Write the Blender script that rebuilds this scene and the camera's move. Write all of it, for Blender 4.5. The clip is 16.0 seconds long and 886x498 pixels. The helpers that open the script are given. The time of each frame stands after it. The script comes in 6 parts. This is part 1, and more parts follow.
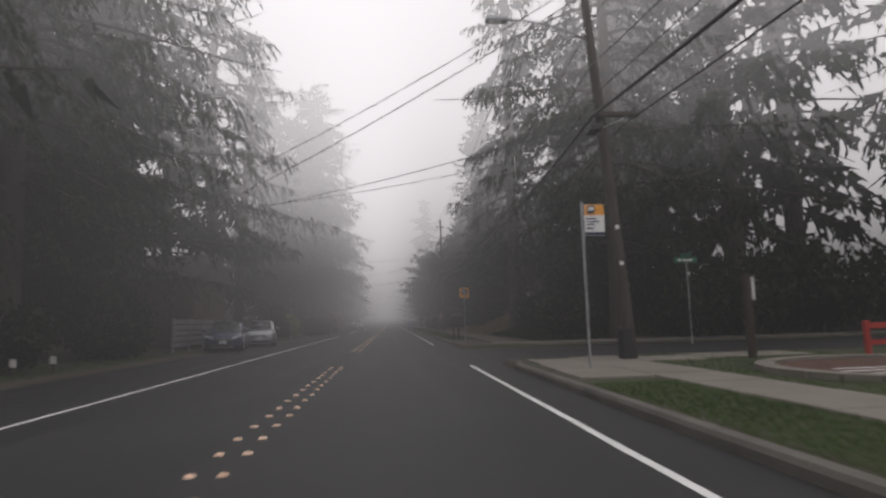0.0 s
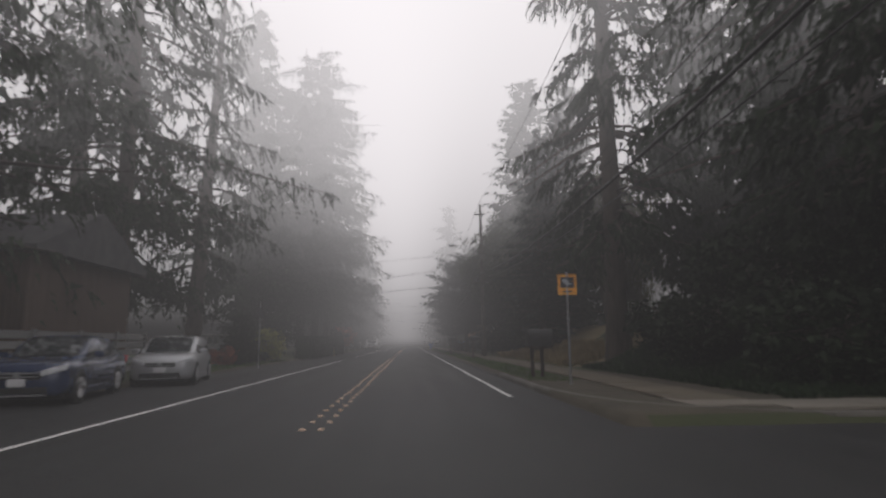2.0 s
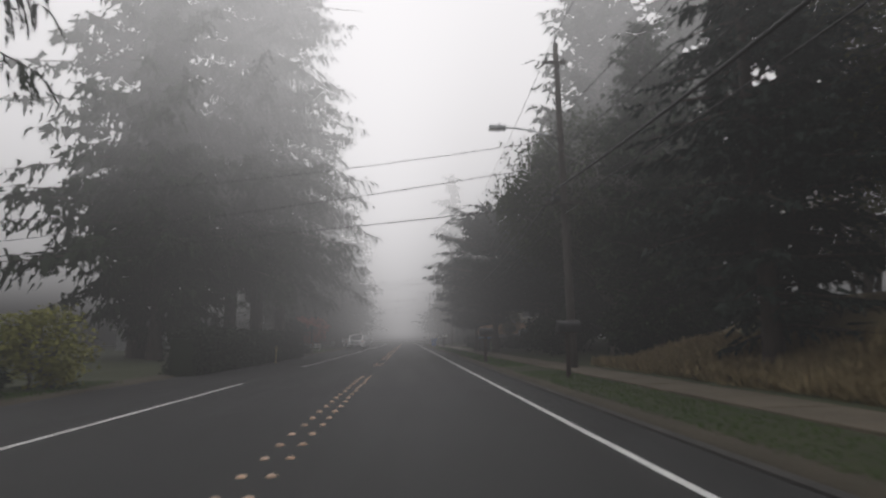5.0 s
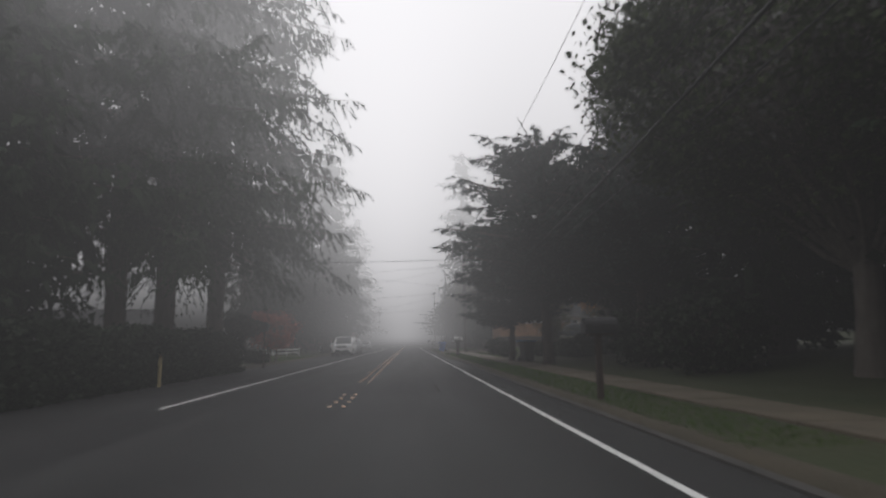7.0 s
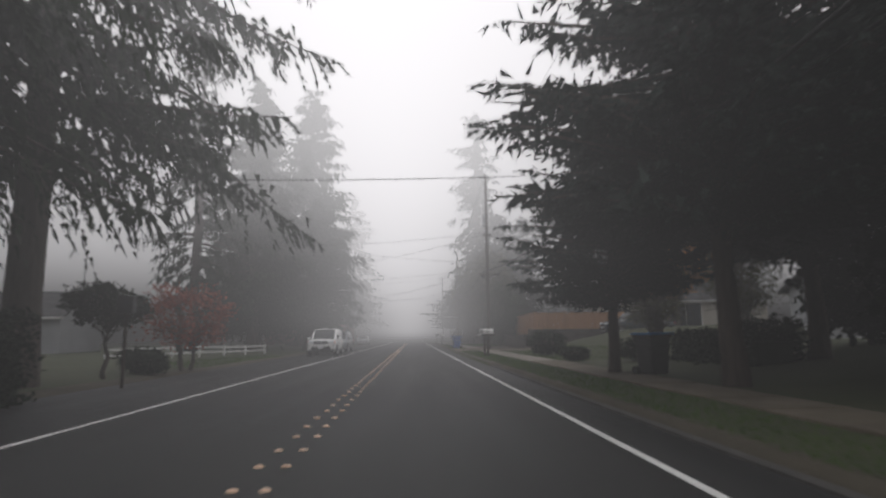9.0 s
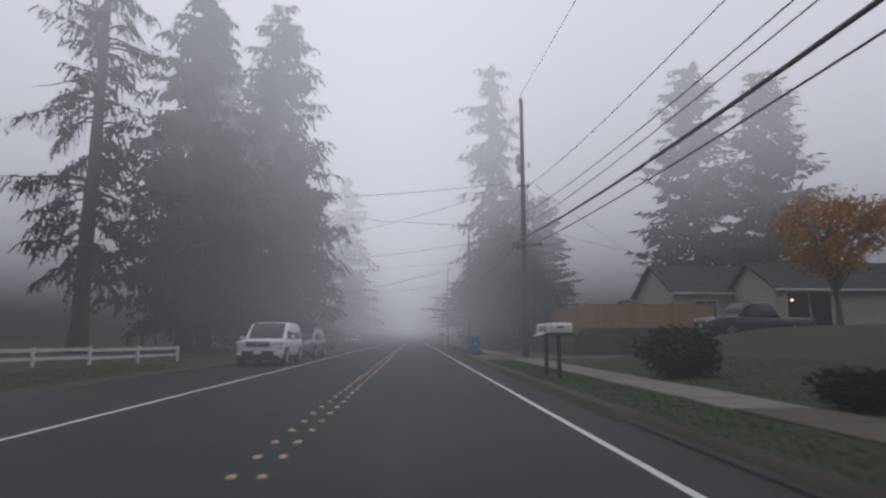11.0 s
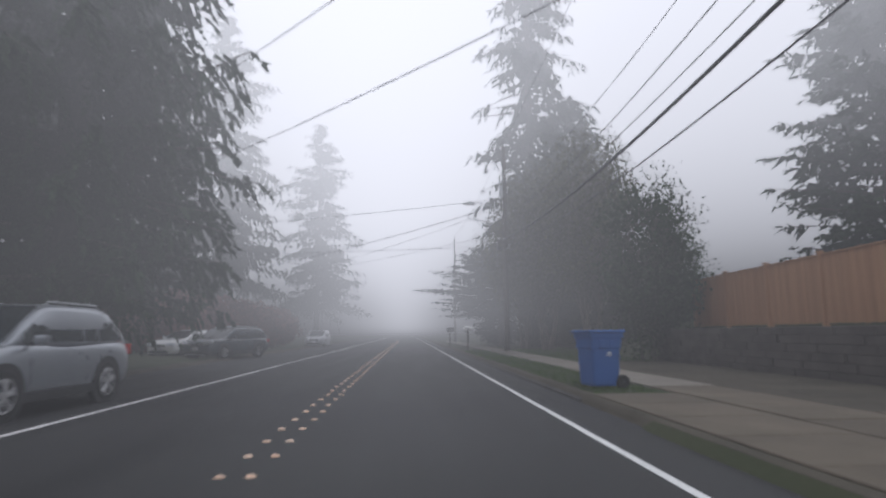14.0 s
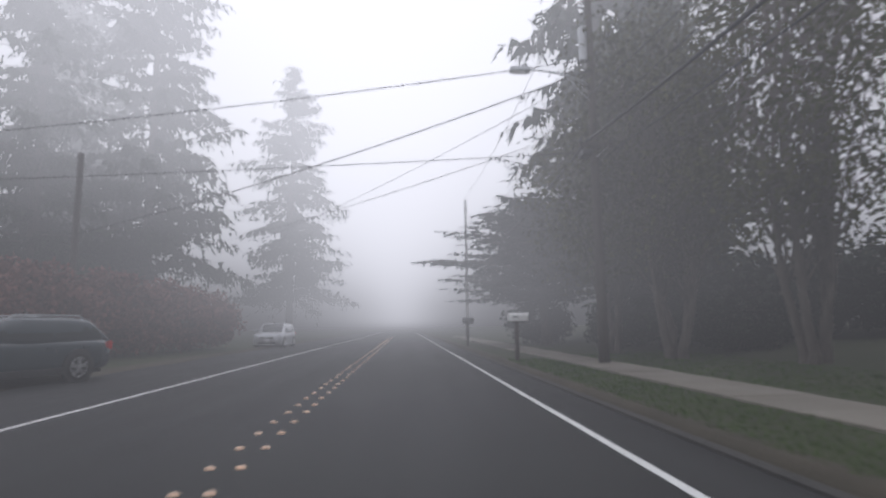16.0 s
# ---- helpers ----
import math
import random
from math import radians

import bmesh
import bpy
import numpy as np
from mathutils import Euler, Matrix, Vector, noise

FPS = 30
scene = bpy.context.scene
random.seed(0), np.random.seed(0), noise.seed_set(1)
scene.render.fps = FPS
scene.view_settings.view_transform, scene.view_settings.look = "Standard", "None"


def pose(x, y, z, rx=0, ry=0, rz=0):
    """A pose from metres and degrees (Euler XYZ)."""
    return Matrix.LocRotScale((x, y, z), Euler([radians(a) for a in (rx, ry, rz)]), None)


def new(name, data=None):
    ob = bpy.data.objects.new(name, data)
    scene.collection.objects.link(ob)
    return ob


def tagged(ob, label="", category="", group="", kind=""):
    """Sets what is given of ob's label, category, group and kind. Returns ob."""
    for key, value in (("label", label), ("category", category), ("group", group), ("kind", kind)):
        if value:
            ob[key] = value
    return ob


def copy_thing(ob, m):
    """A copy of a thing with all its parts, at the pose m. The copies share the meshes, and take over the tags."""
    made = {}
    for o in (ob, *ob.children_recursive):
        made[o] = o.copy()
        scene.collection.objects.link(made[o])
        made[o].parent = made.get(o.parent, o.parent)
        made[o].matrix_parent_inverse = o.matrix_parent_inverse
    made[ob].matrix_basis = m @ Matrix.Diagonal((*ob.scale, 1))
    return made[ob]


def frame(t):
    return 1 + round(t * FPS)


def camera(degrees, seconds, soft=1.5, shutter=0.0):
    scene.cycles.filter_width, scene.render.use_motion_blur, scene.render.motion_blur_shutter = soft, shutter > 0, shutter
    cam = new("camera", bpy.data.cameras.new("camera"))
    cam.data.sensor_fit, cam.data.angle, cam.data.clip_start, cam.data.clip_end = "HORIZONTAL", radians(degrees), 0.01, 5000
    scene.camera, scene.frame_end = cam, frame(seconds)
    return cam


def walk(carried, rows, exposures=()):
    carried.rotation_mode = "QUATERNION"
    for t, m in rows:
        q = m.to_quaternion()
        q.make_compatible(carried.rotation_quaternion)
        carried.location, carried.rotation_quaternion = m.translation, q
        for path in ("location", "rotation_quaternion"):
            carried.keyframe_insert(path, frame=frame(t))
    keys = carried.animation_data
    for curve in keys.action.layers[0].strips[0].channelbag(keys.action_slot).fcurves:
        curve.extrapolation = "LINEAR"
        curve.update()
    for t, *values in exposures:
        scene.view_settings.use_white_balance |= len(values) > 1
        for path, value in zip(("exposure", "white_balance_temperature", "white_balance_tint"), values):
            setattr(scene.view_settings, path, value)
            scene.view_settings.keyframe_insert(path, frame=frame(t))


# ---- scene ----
EYE = 1.2  # height of the lens above the road
ROWS = (
    (0, 0.112, -0.004, -4.899, 6.861, 1.565),
    (0.5, 0.012, 4.107, -4.853, 7.025, 1.328),
    (1, -0.066, 8.354, -3.742, 8.048, 0.553),
    (1.5, -0.049, 12.518, -2.736, 8.254, 0.304),
    (2, -0.031, 16.522, -3.123, 8.905, 0.509),
    (2.5, -0.045, 20.650, -2.977, 8.993, -0.355),
    (3, -0.069, 24.851, -2.533, 9.119, -0.798),
    (3.5, -0.112, 29.069, -2.844, 8.580, -0.427),
    (4, -0.114, 33.102, -2.983, 8.394, 0.272),
    (4.2, -0.104, 34.734, -3.095, 8.306, 0.643),
    (6.3, -0.020, 51.611, -3.596, 9.002, 0.953),
    (6.5, -0.023, 53.233, -3.389, 8.911, 0.728),
    (7, -0.012, 57.172, -3.180, 8.871, 0.811),
    (7.5, 0.032, 61.081, -2.949, 8.808, 0.926),
    (8, 0.028, 65.044, -2.787, 8.793, 1.031),
    (8.5, -0.005, 68.974, -2.792, 8.644, 0.824),
    (9, -0.079, 72.860, -2.803, 8.354, 0.728),
    (9.2, -0.100, 74.398, -2.590, 8.189, 0.592),
    (11.3, 0.038, 91.315, -2.721, 8.388, -0.100),
    (11.5, 0.034, 92.996, -2.490, 8.262, -0.161),
    (12, 0.010, 97.276, -2.441, 8.347, -0.136),
    (12.5, -0.032, 101.633, -2.971, 8.182, 0.058),
    (13, -0.043, 106.100, -2.977, 8.175, 0.002),
    (13.5, -0.006, 110.462, -3.169, 8.193, 0.179),
    (14, 0.041, 114.560, -3.342, 7.989, 0.314),
    (14.5, 0.117, 118.822, -3.384, 7.816, 0.571),
    (15, 0.162, 123.113, -3.551, 7.492, 0.912),
    (15.5, 0.171, 127.266, -3.693, 7.472, 0.849),
    (16, 0.154, 131.219, -3.560, 7.356, 0.770),)
cam = camera(73.25, 16.0, soft=2.7, shutter=0.4)
walk(cam, [(t, pose(x, y, EYE, 90 + pitch, roll, yaw)) for t, x, y, yaw, pitch, roll in ROWS],
     exposures=((0, 0.1, 6650, 15), (3, 0.0, 6650, 15), (4.2, 0.1, 6600, 13), (6.3, 0.0, 6550, 12), (7, 0.05, 6500, 12), (8, 0.15, 6500, 12), (9.2, 0.15, 6550, 13), (11.3, -0.35, 6000, 14), (12, -0.25, 6000, 14), (12.5, -0.12, 6000, 14), (13, 0.0, 6000, 14), (14.5, 0.05, 6050, 14), (16, 0.1, 6100, 15)))

# ---- fog and sky: a thick overcast, its daylight imitated by a glow put into the fog ----
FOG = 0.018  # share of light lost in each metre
FOG_SKY = 1.3  # strength of the fog's added glow above the crowns
world = bpy.data.worlds.new("foggy_sky")
scene.world = world
world.use_nodes = True
wn = world.node_tree
bg = wn.nodes["Background"]
bg.inputs[0].default_value = (0.86, 0.87, 0.9, 1)
bg.inputs[1].default_value = 0.0
fog_out = wn.nodes.new("ShaderNodeVolumeAbsorption")
fog_out.inputs["Color"].default_value = (0, 0, 0, 1)
fog_out.inputs["Density"].default_value = FOG
# emission in place of daylight scattered by the fog
fog_glow = wn.nodes.new("ShaderNodeEmission")
fog_glow.inputs[0].default_value = (0.87, 0.87, 0.885, 1)


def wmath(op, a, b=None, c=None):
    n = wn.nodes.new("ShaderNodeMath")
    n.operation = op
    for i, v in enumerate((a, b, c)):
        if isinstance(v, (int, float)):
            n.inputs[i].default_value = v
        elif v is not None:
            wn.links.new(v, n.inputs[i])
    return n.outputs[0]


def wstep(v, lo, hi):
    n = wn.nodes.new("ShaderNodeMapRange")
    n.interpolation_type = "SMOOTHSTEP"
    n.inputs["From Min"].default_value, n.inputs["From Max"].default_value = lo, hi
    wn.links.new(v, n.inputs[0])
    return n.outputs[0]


# the fog's glow stands in for scattered daylight, with tree shade put in by place: bright above the crowns, dim among
# the trees, and between the two along the clearing that the road makes, which widens where the woods give way to
# gardens
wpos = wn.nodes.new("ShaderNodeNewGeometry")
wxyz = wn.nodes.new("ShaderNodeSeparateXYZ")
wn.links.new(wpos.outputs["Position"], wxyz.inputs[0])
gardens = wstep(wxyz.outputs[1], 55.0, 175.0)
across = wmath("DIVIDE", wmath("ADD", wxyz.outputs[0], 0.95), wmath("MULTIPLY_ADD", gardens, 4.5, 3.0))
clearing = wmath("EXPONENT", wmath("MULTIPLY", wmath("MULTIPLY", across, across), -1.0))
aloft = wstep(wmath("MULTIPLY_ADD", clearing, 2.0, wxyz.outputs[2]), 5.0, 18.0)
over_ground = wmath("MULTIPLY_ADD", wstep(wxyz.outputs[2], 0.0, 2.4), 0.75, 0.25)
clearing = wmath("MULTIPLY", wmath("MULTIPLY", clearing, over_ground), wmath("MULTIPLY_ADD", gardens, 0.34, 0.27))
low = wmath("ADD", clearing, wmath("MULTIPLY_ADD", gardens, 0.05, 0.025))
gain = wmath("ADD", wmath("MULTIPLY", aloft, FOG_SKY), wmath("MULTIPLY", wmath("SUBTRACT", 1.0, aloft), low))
wn.links.new(wmath("MULTIPLY", gain, FOG), fog_glow.inputs[1])
world.cycles.volume_step_size = 6.0
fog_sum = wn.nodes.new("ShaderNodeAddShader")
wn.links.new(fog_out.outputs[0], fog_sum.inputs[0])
wn.links.new(fog_glow.outputs[0], fog_sum.inputs[1])
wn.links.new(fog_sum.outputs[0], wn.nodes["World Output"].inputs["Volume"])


# ---- materials ----
def material(name, c1, c2, rough=0.8, scale=3.0, fine=40.0, bump=0.3, metal=0.0, vary=0.0, c3=None, stretch=(1, 1, 1), spec=0.5, coat=0.0):
    """Two colours mixed by a coarse and a fine noise, with fine relief; vary: difference from piece to piece."""
    m = bpy.data.materials.new(name)
    m.use_nodes = True
    nt = m.node_tree
    N, L = nt.nodes.new, nt.links.new
    b = nt.nodes["Principled BSDF"]
    geo = N("ShaderNodeNewGeometry")
    mp = N("ShaderNodeMapping")
    mp.inputs["Scale"].default_value = stretch
    L(geo.outputs["Position"], mp.inputs[0])
    n1 = N("ShaderNodeTexNoise")
    n1.inputs["Scale"].default_value, n1.inputs["Detail"].default_value = scale, 4
    n2 = N("ShaderNodeTexNoise")
    n2.inputs["Scale"].default_value, n2.inputs["Detail"].default_value = fine, 3
    L(mp.outputs[0], n1.inputs["Vector"])
    L(mp.outputs[0], n2.inputs["Vector"])
    r1 = N("ShaderNodeValToRGB")
    r1.color_ramp.elements[0].position, r1.color_ramp.elements[1].position = 0.3, 0.72
    r1.color_ramp.elements[0].color, r1.color_ramp.elements[1].color = (*c1, 1), (*c2, 1)
    L(n1.outputs[0], r1.inputs[0])
    mx = N("ShaderNodeMix")
    mx.data_type = "RGBA"
    L(n2.outputs[0], mx.inputs[0])
    L(r1.outputs[0], mx.inputs[6])
    c3 = c3 or tuple(0.5 * (p + q) * 1.25 for p, q in zip(c1, c2))
    mx.inputs[7].default_value = (*c3, 1)
    last = mx.outputs[2]
    if vary:
        info = N("ShaderNodeObjectInfo")
        isl = N("ShaderNodeNewGeometry")
        su = N("ShaderNodeMath")
        su.operation = "ADD"
        L(info.outputs["Random"], su.inputs[0])
        L(isl.outputs["Random Per Island"], su.inputs[1])
        mr = N("ShaderNodeMapRange")
        mr.inputs["From Max"].default_value = 2.0
        mr.inputs["To Min"].default_value, mr.inputs["To Max"].default_value = 1 - vary, 1 + vary
        L(su.outputs[0], mr.inputs[0])
        hv = N("ShaderNodeHueSaturation")
        L(mr.outputs[0], hv.inputs["Value"])
        L(last, hv.inputs["Color"])
        last = hv.outputs[0]
    L(last, b.inputs["Base Color"])
    b.inputs["Roughness"].default_value = rough
    b.inputs["Metallic"].default_value = metal
    b.inputs["Specular IOR Level"].default_value = spec
    b.inputs["Coat Weight"].default_value = coat
    if bump:
        bp = N("ShaderNodeBump")
        bp.inputs["Strength"].default_value = bump
        bp.inputs["Distance"].default_value = 0.02
        L(n2.outputs[0], bp.inputs["Height"])
        L(bp.outputs[0], b.inputs["Normal"])
    return m


def leafy(name, c1, c2, vary=0.35):
    m = material(name, c1, c2, 0.7, 0.6, 14, 0, vary=vary, spec=0.25)
    return m


def asphalt_material():
    """Dark tarmac: wheel tracks polished lighter along the lanes, patches, fine aggregate, damp sheen."""
    m = bpy.data.materials.new("asphalt")
    m.use_nodes = True
    nt = m.node_tree
    N, L = nt.nodes.new, nt.links.new
    b = nt.nodes["Principled BSDF"]
    geo = N("ShaderNodeNewGeometry")
    mp = N("ShaderNodeMapping")
    mp.inputs["Scale"].default_value = (1.6, 0.09, 1)
    L(geo.outputs["Position"], mp.inputs[0])
    streak = N("ShaderNodeTexNoise")
    streak.inputs["Scale"].default_value, streak.inputs["Detail"].default_value = 1.0, 5
    L(mp.outputs[0], streak.inputs["Vector"])
    grain = N("ShaderNodeTexNoise")
    grain.inputs["Scale"].default_value, grain.inputs["Detail"].default_value = 90, 2
    L(geo.outputs["Position"], grain.inputs["Vector"])
    blot = N("ShaderNodeTexNoise")
    blot.inputs["Scale"].default_value, blot.inputs["Detail"].default_value = 0.35, 4
    L(geo.outputs["Position"], blot.inputs["Vector"])
    r = N("ShaderNodeValToRGB")
    r.color_ramp.elements[0].position, r.color_ramp.elements[1].position = 0.3, 0.75
    r.color_ramp.elements[0].color, r.color_ramp.elements[1].color = (0.026, 0.026, 0.028, 1), (0.062, 0.06, 0.06, 1)
    L(streak.outputs[0], r.inputs[0])
    mx = N("ShaderNodeMix")
    mx.data_type, mx.blend_type = "RGBA", "OVERLAY"
    mx.inputs[0].default_value = 0.55
    L(r.outputs[0], mx.inputs[6])
    L(grain.outputs[1], mx.inputs[7])
    mx2 = N("ShaderNodeMix")
    mx2.data_type, mx2.blend_type = "RGBA", "MULTIPLY"
    mx2.inputs[0].default_value = 0.5
    L(mx.outputs[2], mx2.inputs[6])
    L(blot.outputs[0], mx2.inputs[7])
    hs = N("ShaderNodeHueSaturation")
    hs.inputs["Saturation"].default_value = 0.25
    hs.inputs["Value"].default_value = 0.8
    L(mx2.outputs[2], hs.inputs["Color"])
    L(hs.outputs[0], b.inputs["Base Color"])
    rr = N("ShaderNodeMapRange")
    rr.inputs["To Min"].default_value, rr.inputs["To Max"].default_value = 0.5, 0.8
    L(streak.outputs[0], rr.inputs[0])
    L(rr.outputs[0], b.inputs["Roughness"])
    b.inputs["Specular IOR Level"].default_value = 0.35
    bp = N("ShaderNodeBump")
    bp.inputs["Strength"].default_value, bp.inputs["Distance"].default_value = 0.5, 0.01
    L(grain.outputs[0], bp.inputs["Height"])
    L(bp.outputs[0], b.inputs["Normal"])
    return m


def glass_material():
    m = bpy.data.materials.new("tinted_glass")
    m.use_nodes = True
    b = m.node_tree.nodes["Principled BSDF"]
    b.inputs["Base Color"].default_value = (0.02, 0.025, 0.028, 1)
    b.inputs["Roughness"].default_value = 0.06
    b.inputs["Specular IOR Level"].default_value = 0.5
    return m


ASPHALT = asphalt_material()
BACKDROPGREY = material("backdrop_grey", (0.72, 0.72, 0.74), (0.8, 0.8, 0.82), 1.0, 0.01, 0.05, 0)
PATCH = material("fresh_tar", (0.012, 0.012, 0.013), (0.03, 0.03, 0.03), 0.6, 2, 80, 0.4)
GROUND = material("grass_and_dirt", (0.028, 0.045, 0.014), (0.055, 0.06, 0.025), 0.95, 0.5, 9, 0.6, c3=(0.045, 0.05, 0.02))
DRYBANK = material("dry_grass", (0.11, 0.085, 0.045), (0.2, 0.16, 0.085), 0.95, 0.7, 20, 0.6)
GRAVEL = material("gravel_shoulder", (0.03, 0.03, 0.028), (0.07, 0.066, 0.06), 0.95, 1.2, 60, 0.7)
CONCRETE = material("old_concrete", (0.13, 0.115, 0.095), (0.24, 0.22, 0.185), 0.9, 0.8, 50, 0.3, vary=0.12)
BERM = material("asphalt_berm", (0.035, 0.034, 0.032), (0.085, 0.08, 0.074), 0.95, 1.3, 40, 0.5, vary=0.15)
# brown dirt, and tree shade put into the colour for slabs under the crowns
DIRTYSHADED = material("dirty_shaded_concrete", (0.06, 0.05, 0.035), (0.15, 0.125, 0.09), 0.95, 0.9, 30, 0.5, vary=0.15)
DIRT = material("trodden_dirt", (0.045, 0.036, 0.026), (0.1, 0.08, 0.058), 0.95, 0.8, 25, 0.6, c3=(0.06, 0.055, 0.035))
KERB = material("kerb_concrete", (0.06, 0.055, 0.047), (0.15, 0.14, 0.12), 0.9, 1.3, 40, 0.4, vary=0.15)
WHITELINE = material("road_paint_white", (0.55, 0.55, 0.54), (0.82, 0.82, 0.8), 0.75, 3, 45, 0.25)
AMBER = material("amber_ceramic", (0.55, 0.3, 0.16), (0.74, 0.6, 0.48), 0.35, 5, 60, 0, vary=0.3)
BLADE = leafy("grass_blades", (0.035, 0.075, 0.015), (0.075, 0.11, 0.03))
DRYBLADE = leafy("dry_grass_blades", (0.16, 0.12, 0.06), (0.28, 0.22, 0.12))
IVY = leafy("ivy_leaves", (0.012, 0.028, 0.009), (0.03, 0.058, 0.018))
BARK = material("fir_bark", (0.035, 0.027, 0.022), (0.09, 0.072, 0.06), 0.95, 2.5, 18, 1.0, stretch=(3, 3, 0.5))
BARKLIGHT = material("grey_bark", (0.07, 0.06, 0.05), (0.16, 0.14, 0.12), 0.95, 2.5, 18, 0.8, stretch=(3, 3, 0.6))
FIR = leafy("fir_needles", (0.010, 0.020, 0.009), (0.026, 0.039, 0.017))
CEDAR = leafy("cedar_sprays", (0.012, 0.024, 0.010), (0.028, 0.046, 0.020))
SPRUCE = leafy("blue_green_needles", (0.012, 0.021, 0.016), (0.024, 0.037, 0.029))
LEAF = leafy("green_leaves", (0.017, 0.029, 0.008), (0.043, 0.058, 0.017))
YOUNG = leafy("young_green_leaves", (0.022, 0.042, 0.018), (0.05, 0.08, 0.034))
OLIVE = leafy("autumn_olive_leaves", (0.038, 0.044, 0.017), (0.09, 0.088, 0.036))
ORANGE = leafy("orange_leaves", (0.32, 0.12, 0.02), (0.5, 0.24, 0.05))
REDLEAF = leafy("red_maple_leaves", (0.2, 0.045, 0.03), (0.36, 0.12, 0.07))
REDTWIG = leafy("red_brown_twigs", (0.09, 0.035, 0.03), (0.17, 0.075, 0.06))
YELLOW = leafy("yellow_green_leaves", (0.16, 0.17, 0.03), (0.28, 0.27, 0.07))
DARKSHRUB = leafy("dark_shrub_leaves", (0.008, 0.015, 0.007), (0.020, 0.032, 0.013))
POLEWOOD = material("weathered_pole_wood", (0.04, 0.034, 0.029), (0.095, 0.083, 0.073), 0.9, 2, 30, 0.7, stretch=(6, 6, 0.4))
POSTWOOD = material("dark_post_wood", (0.03, 0.022, 0.017), (0.07, 0.052, 0.04), 0.9, 3, 30, 0.6, stretch=(5, 5, 0.6))
GALV = material("galvanised_steel", (0.3, 0.31, 0.32), (0.45, 0.46, 0.47), 0.45, 3, 60, 0.1, metal=0.7)
DARKMETAL = material("dark_metal", (0.02, 0.02, 0.022), (0.045, 0.045, 0.048), 0.5, 4, 60, 0.1)
CABLE = material("black_cable", (0.012, 0.012, 0.013), (0.03, 0.03, 0.03), 0.6, 3, 20, 0)
WHITEBOX = material("white_mailbox_paint", (0.62, 0.62, 0.6), (0.8, 0.8, 0.78), 0.45, 6, 40, 0.1)
WHITEPAINT = material("white_paint", (0.6, 0.6, 0.58), (0.78, 0.78, 0.76), 0.7, 3, 30, 0.2)
BLACKBOX = material("black_plastic", (0.012, 0.012, 0.013), (0.03, 0.03, 0.032), 0.5, 4, 50, 0.1)
BLUEBIN = material("blue_bin_plastic", (0.02, 0.085, 0.29), (0.03, 0.12, 0.38), 0.45, 2.5, 50, 0.08)
BLUELID = material("blue_lid_plastic", (0.03, 0.16, 0.42), (0.05, 0.22, 0.5), 0.4, 3, 50, 0.08)
SIGNWHITE = material("sign_white", (0.75, 0.75, 0.73), (0.82, 0.82, 0.8), 0.4, 3, 40, 0)
SIGNORANGE = material("sign_orange", (0.75, 0.3, 0.02), (0.85, 0.38, 0.04), 0.4, 3, 40, 0)
FADED = material("faded_yellow_plastic", (0.34, 0.27, 0.12), (0.46, 0.38, 0.19), 0.6, 4, 40, 0.1)
SIGNBLUE = material("sign_navy", (0.01, 0.02, 0.06), (0.02, 0.03, 0.09), 0.4, 3, 40, 0)
SIGNBLACK = material("sign_black", (0.012, 0.012, 0.012), (0.03, 0.03, 0.03), 0.4, 3, 40, 0)
SIGNGREEN = material("sign_green", (0.01, 0.12, 0.07), (0.02, 0.17, 0.1), 0.4, 3, 40, 0)
REDPAINT = material("red_paint", (0.35, 0.03, 0.025), (0.5, 0.06, 0.045), 0.5, 4, 40, 0.1)
MULCH = material("bark_mulch", (0.06, 0.03, 0.022), (0.13, 0.065, 0.045), 0.95, 3, 50, 0.8)
GREYPLANK = material("grey_planks", (0.13, 0.13, 0.13), (0.24, 0.24, 0.235), 0.85, 1.5, 30, 0.4, vary=0.15, stretch=(1, 0.3, 5))
BROWNBOARD = material("brown_boards", (0.05, 0.033, 0.024), (0.1, 0.068, 0.05), 0.85, 1.5, 30, 0.4, vary=0.2, stretch=(5, 5, 0.3))
TANBOARD = material("cedar_fence_boards", (0.3, 0.155, 0.075), (0.43, 0.24, 0.13), 0.8, 1.2, 25, 0.3, vary=0.14, stretch=(6, 6, 0.4))
WALLBLOCK = material("dark_wall_blocks", (0.05, 0.042, 0.038), (0.11, 0.095, 0.085), 0.9, 2, 30, 0.6, vary=0.2)
SIDING = material("beige_siding", (0.4, 0.37, 0.32), (0.52, 0.49, 0.43), 0.8, 0.7, 20, 0.1)
SIDINGGREY = material("grey_siding", (0.3, 0.31, 0.32), (0.42, 0.43, 0.44), 0.8, 0.7, 20, 0.1)
ROOF = material("asphalt_shingles", (0.045, 0.045, 0.048), (0.1, 0.1, 0.1), 0.95, 2, 35, 0.5, vary=0.15)
CARWHITE = material("white_car_paint", (0.72, 0.72, 0.71), (0.8, 0.8, 0.79), 0.25, 1, 20, 0, coat=0.5)
CARBLUE = material("dark_blue_car_paint", (0.012, 0.022, 0.06), (0.02, 0.035, 0.085), 0.25, 1, 20, 0, coat=0.6)
CARSILVER = material("silver_car_paint", (0.38, 0.39, 0.41), (0.46, 0.47, 0.49), 0.3, 1, 20, 0, metal=0.5, coat=0.6)
CARGREY = material("grey_car_paint", (0.2, 0.215, 0.235), (0.27, 0.285, 0.305), 0.28, 1, 20, 0, metal=0.55, coat=0.6)
CARTEAL = material("dark_slate_car_paint", (0.02, 0.03, 0.038), (0.035, 0.048, 0.058), 0.25, 1, 20, 0, coat=0.6)
TAN = material("tan_trim", (0.25, 0.19, 0.13), (0.33, 0.26, 0.19), 0.6, 2, 30, 0.1)
GLASS = glass_material()
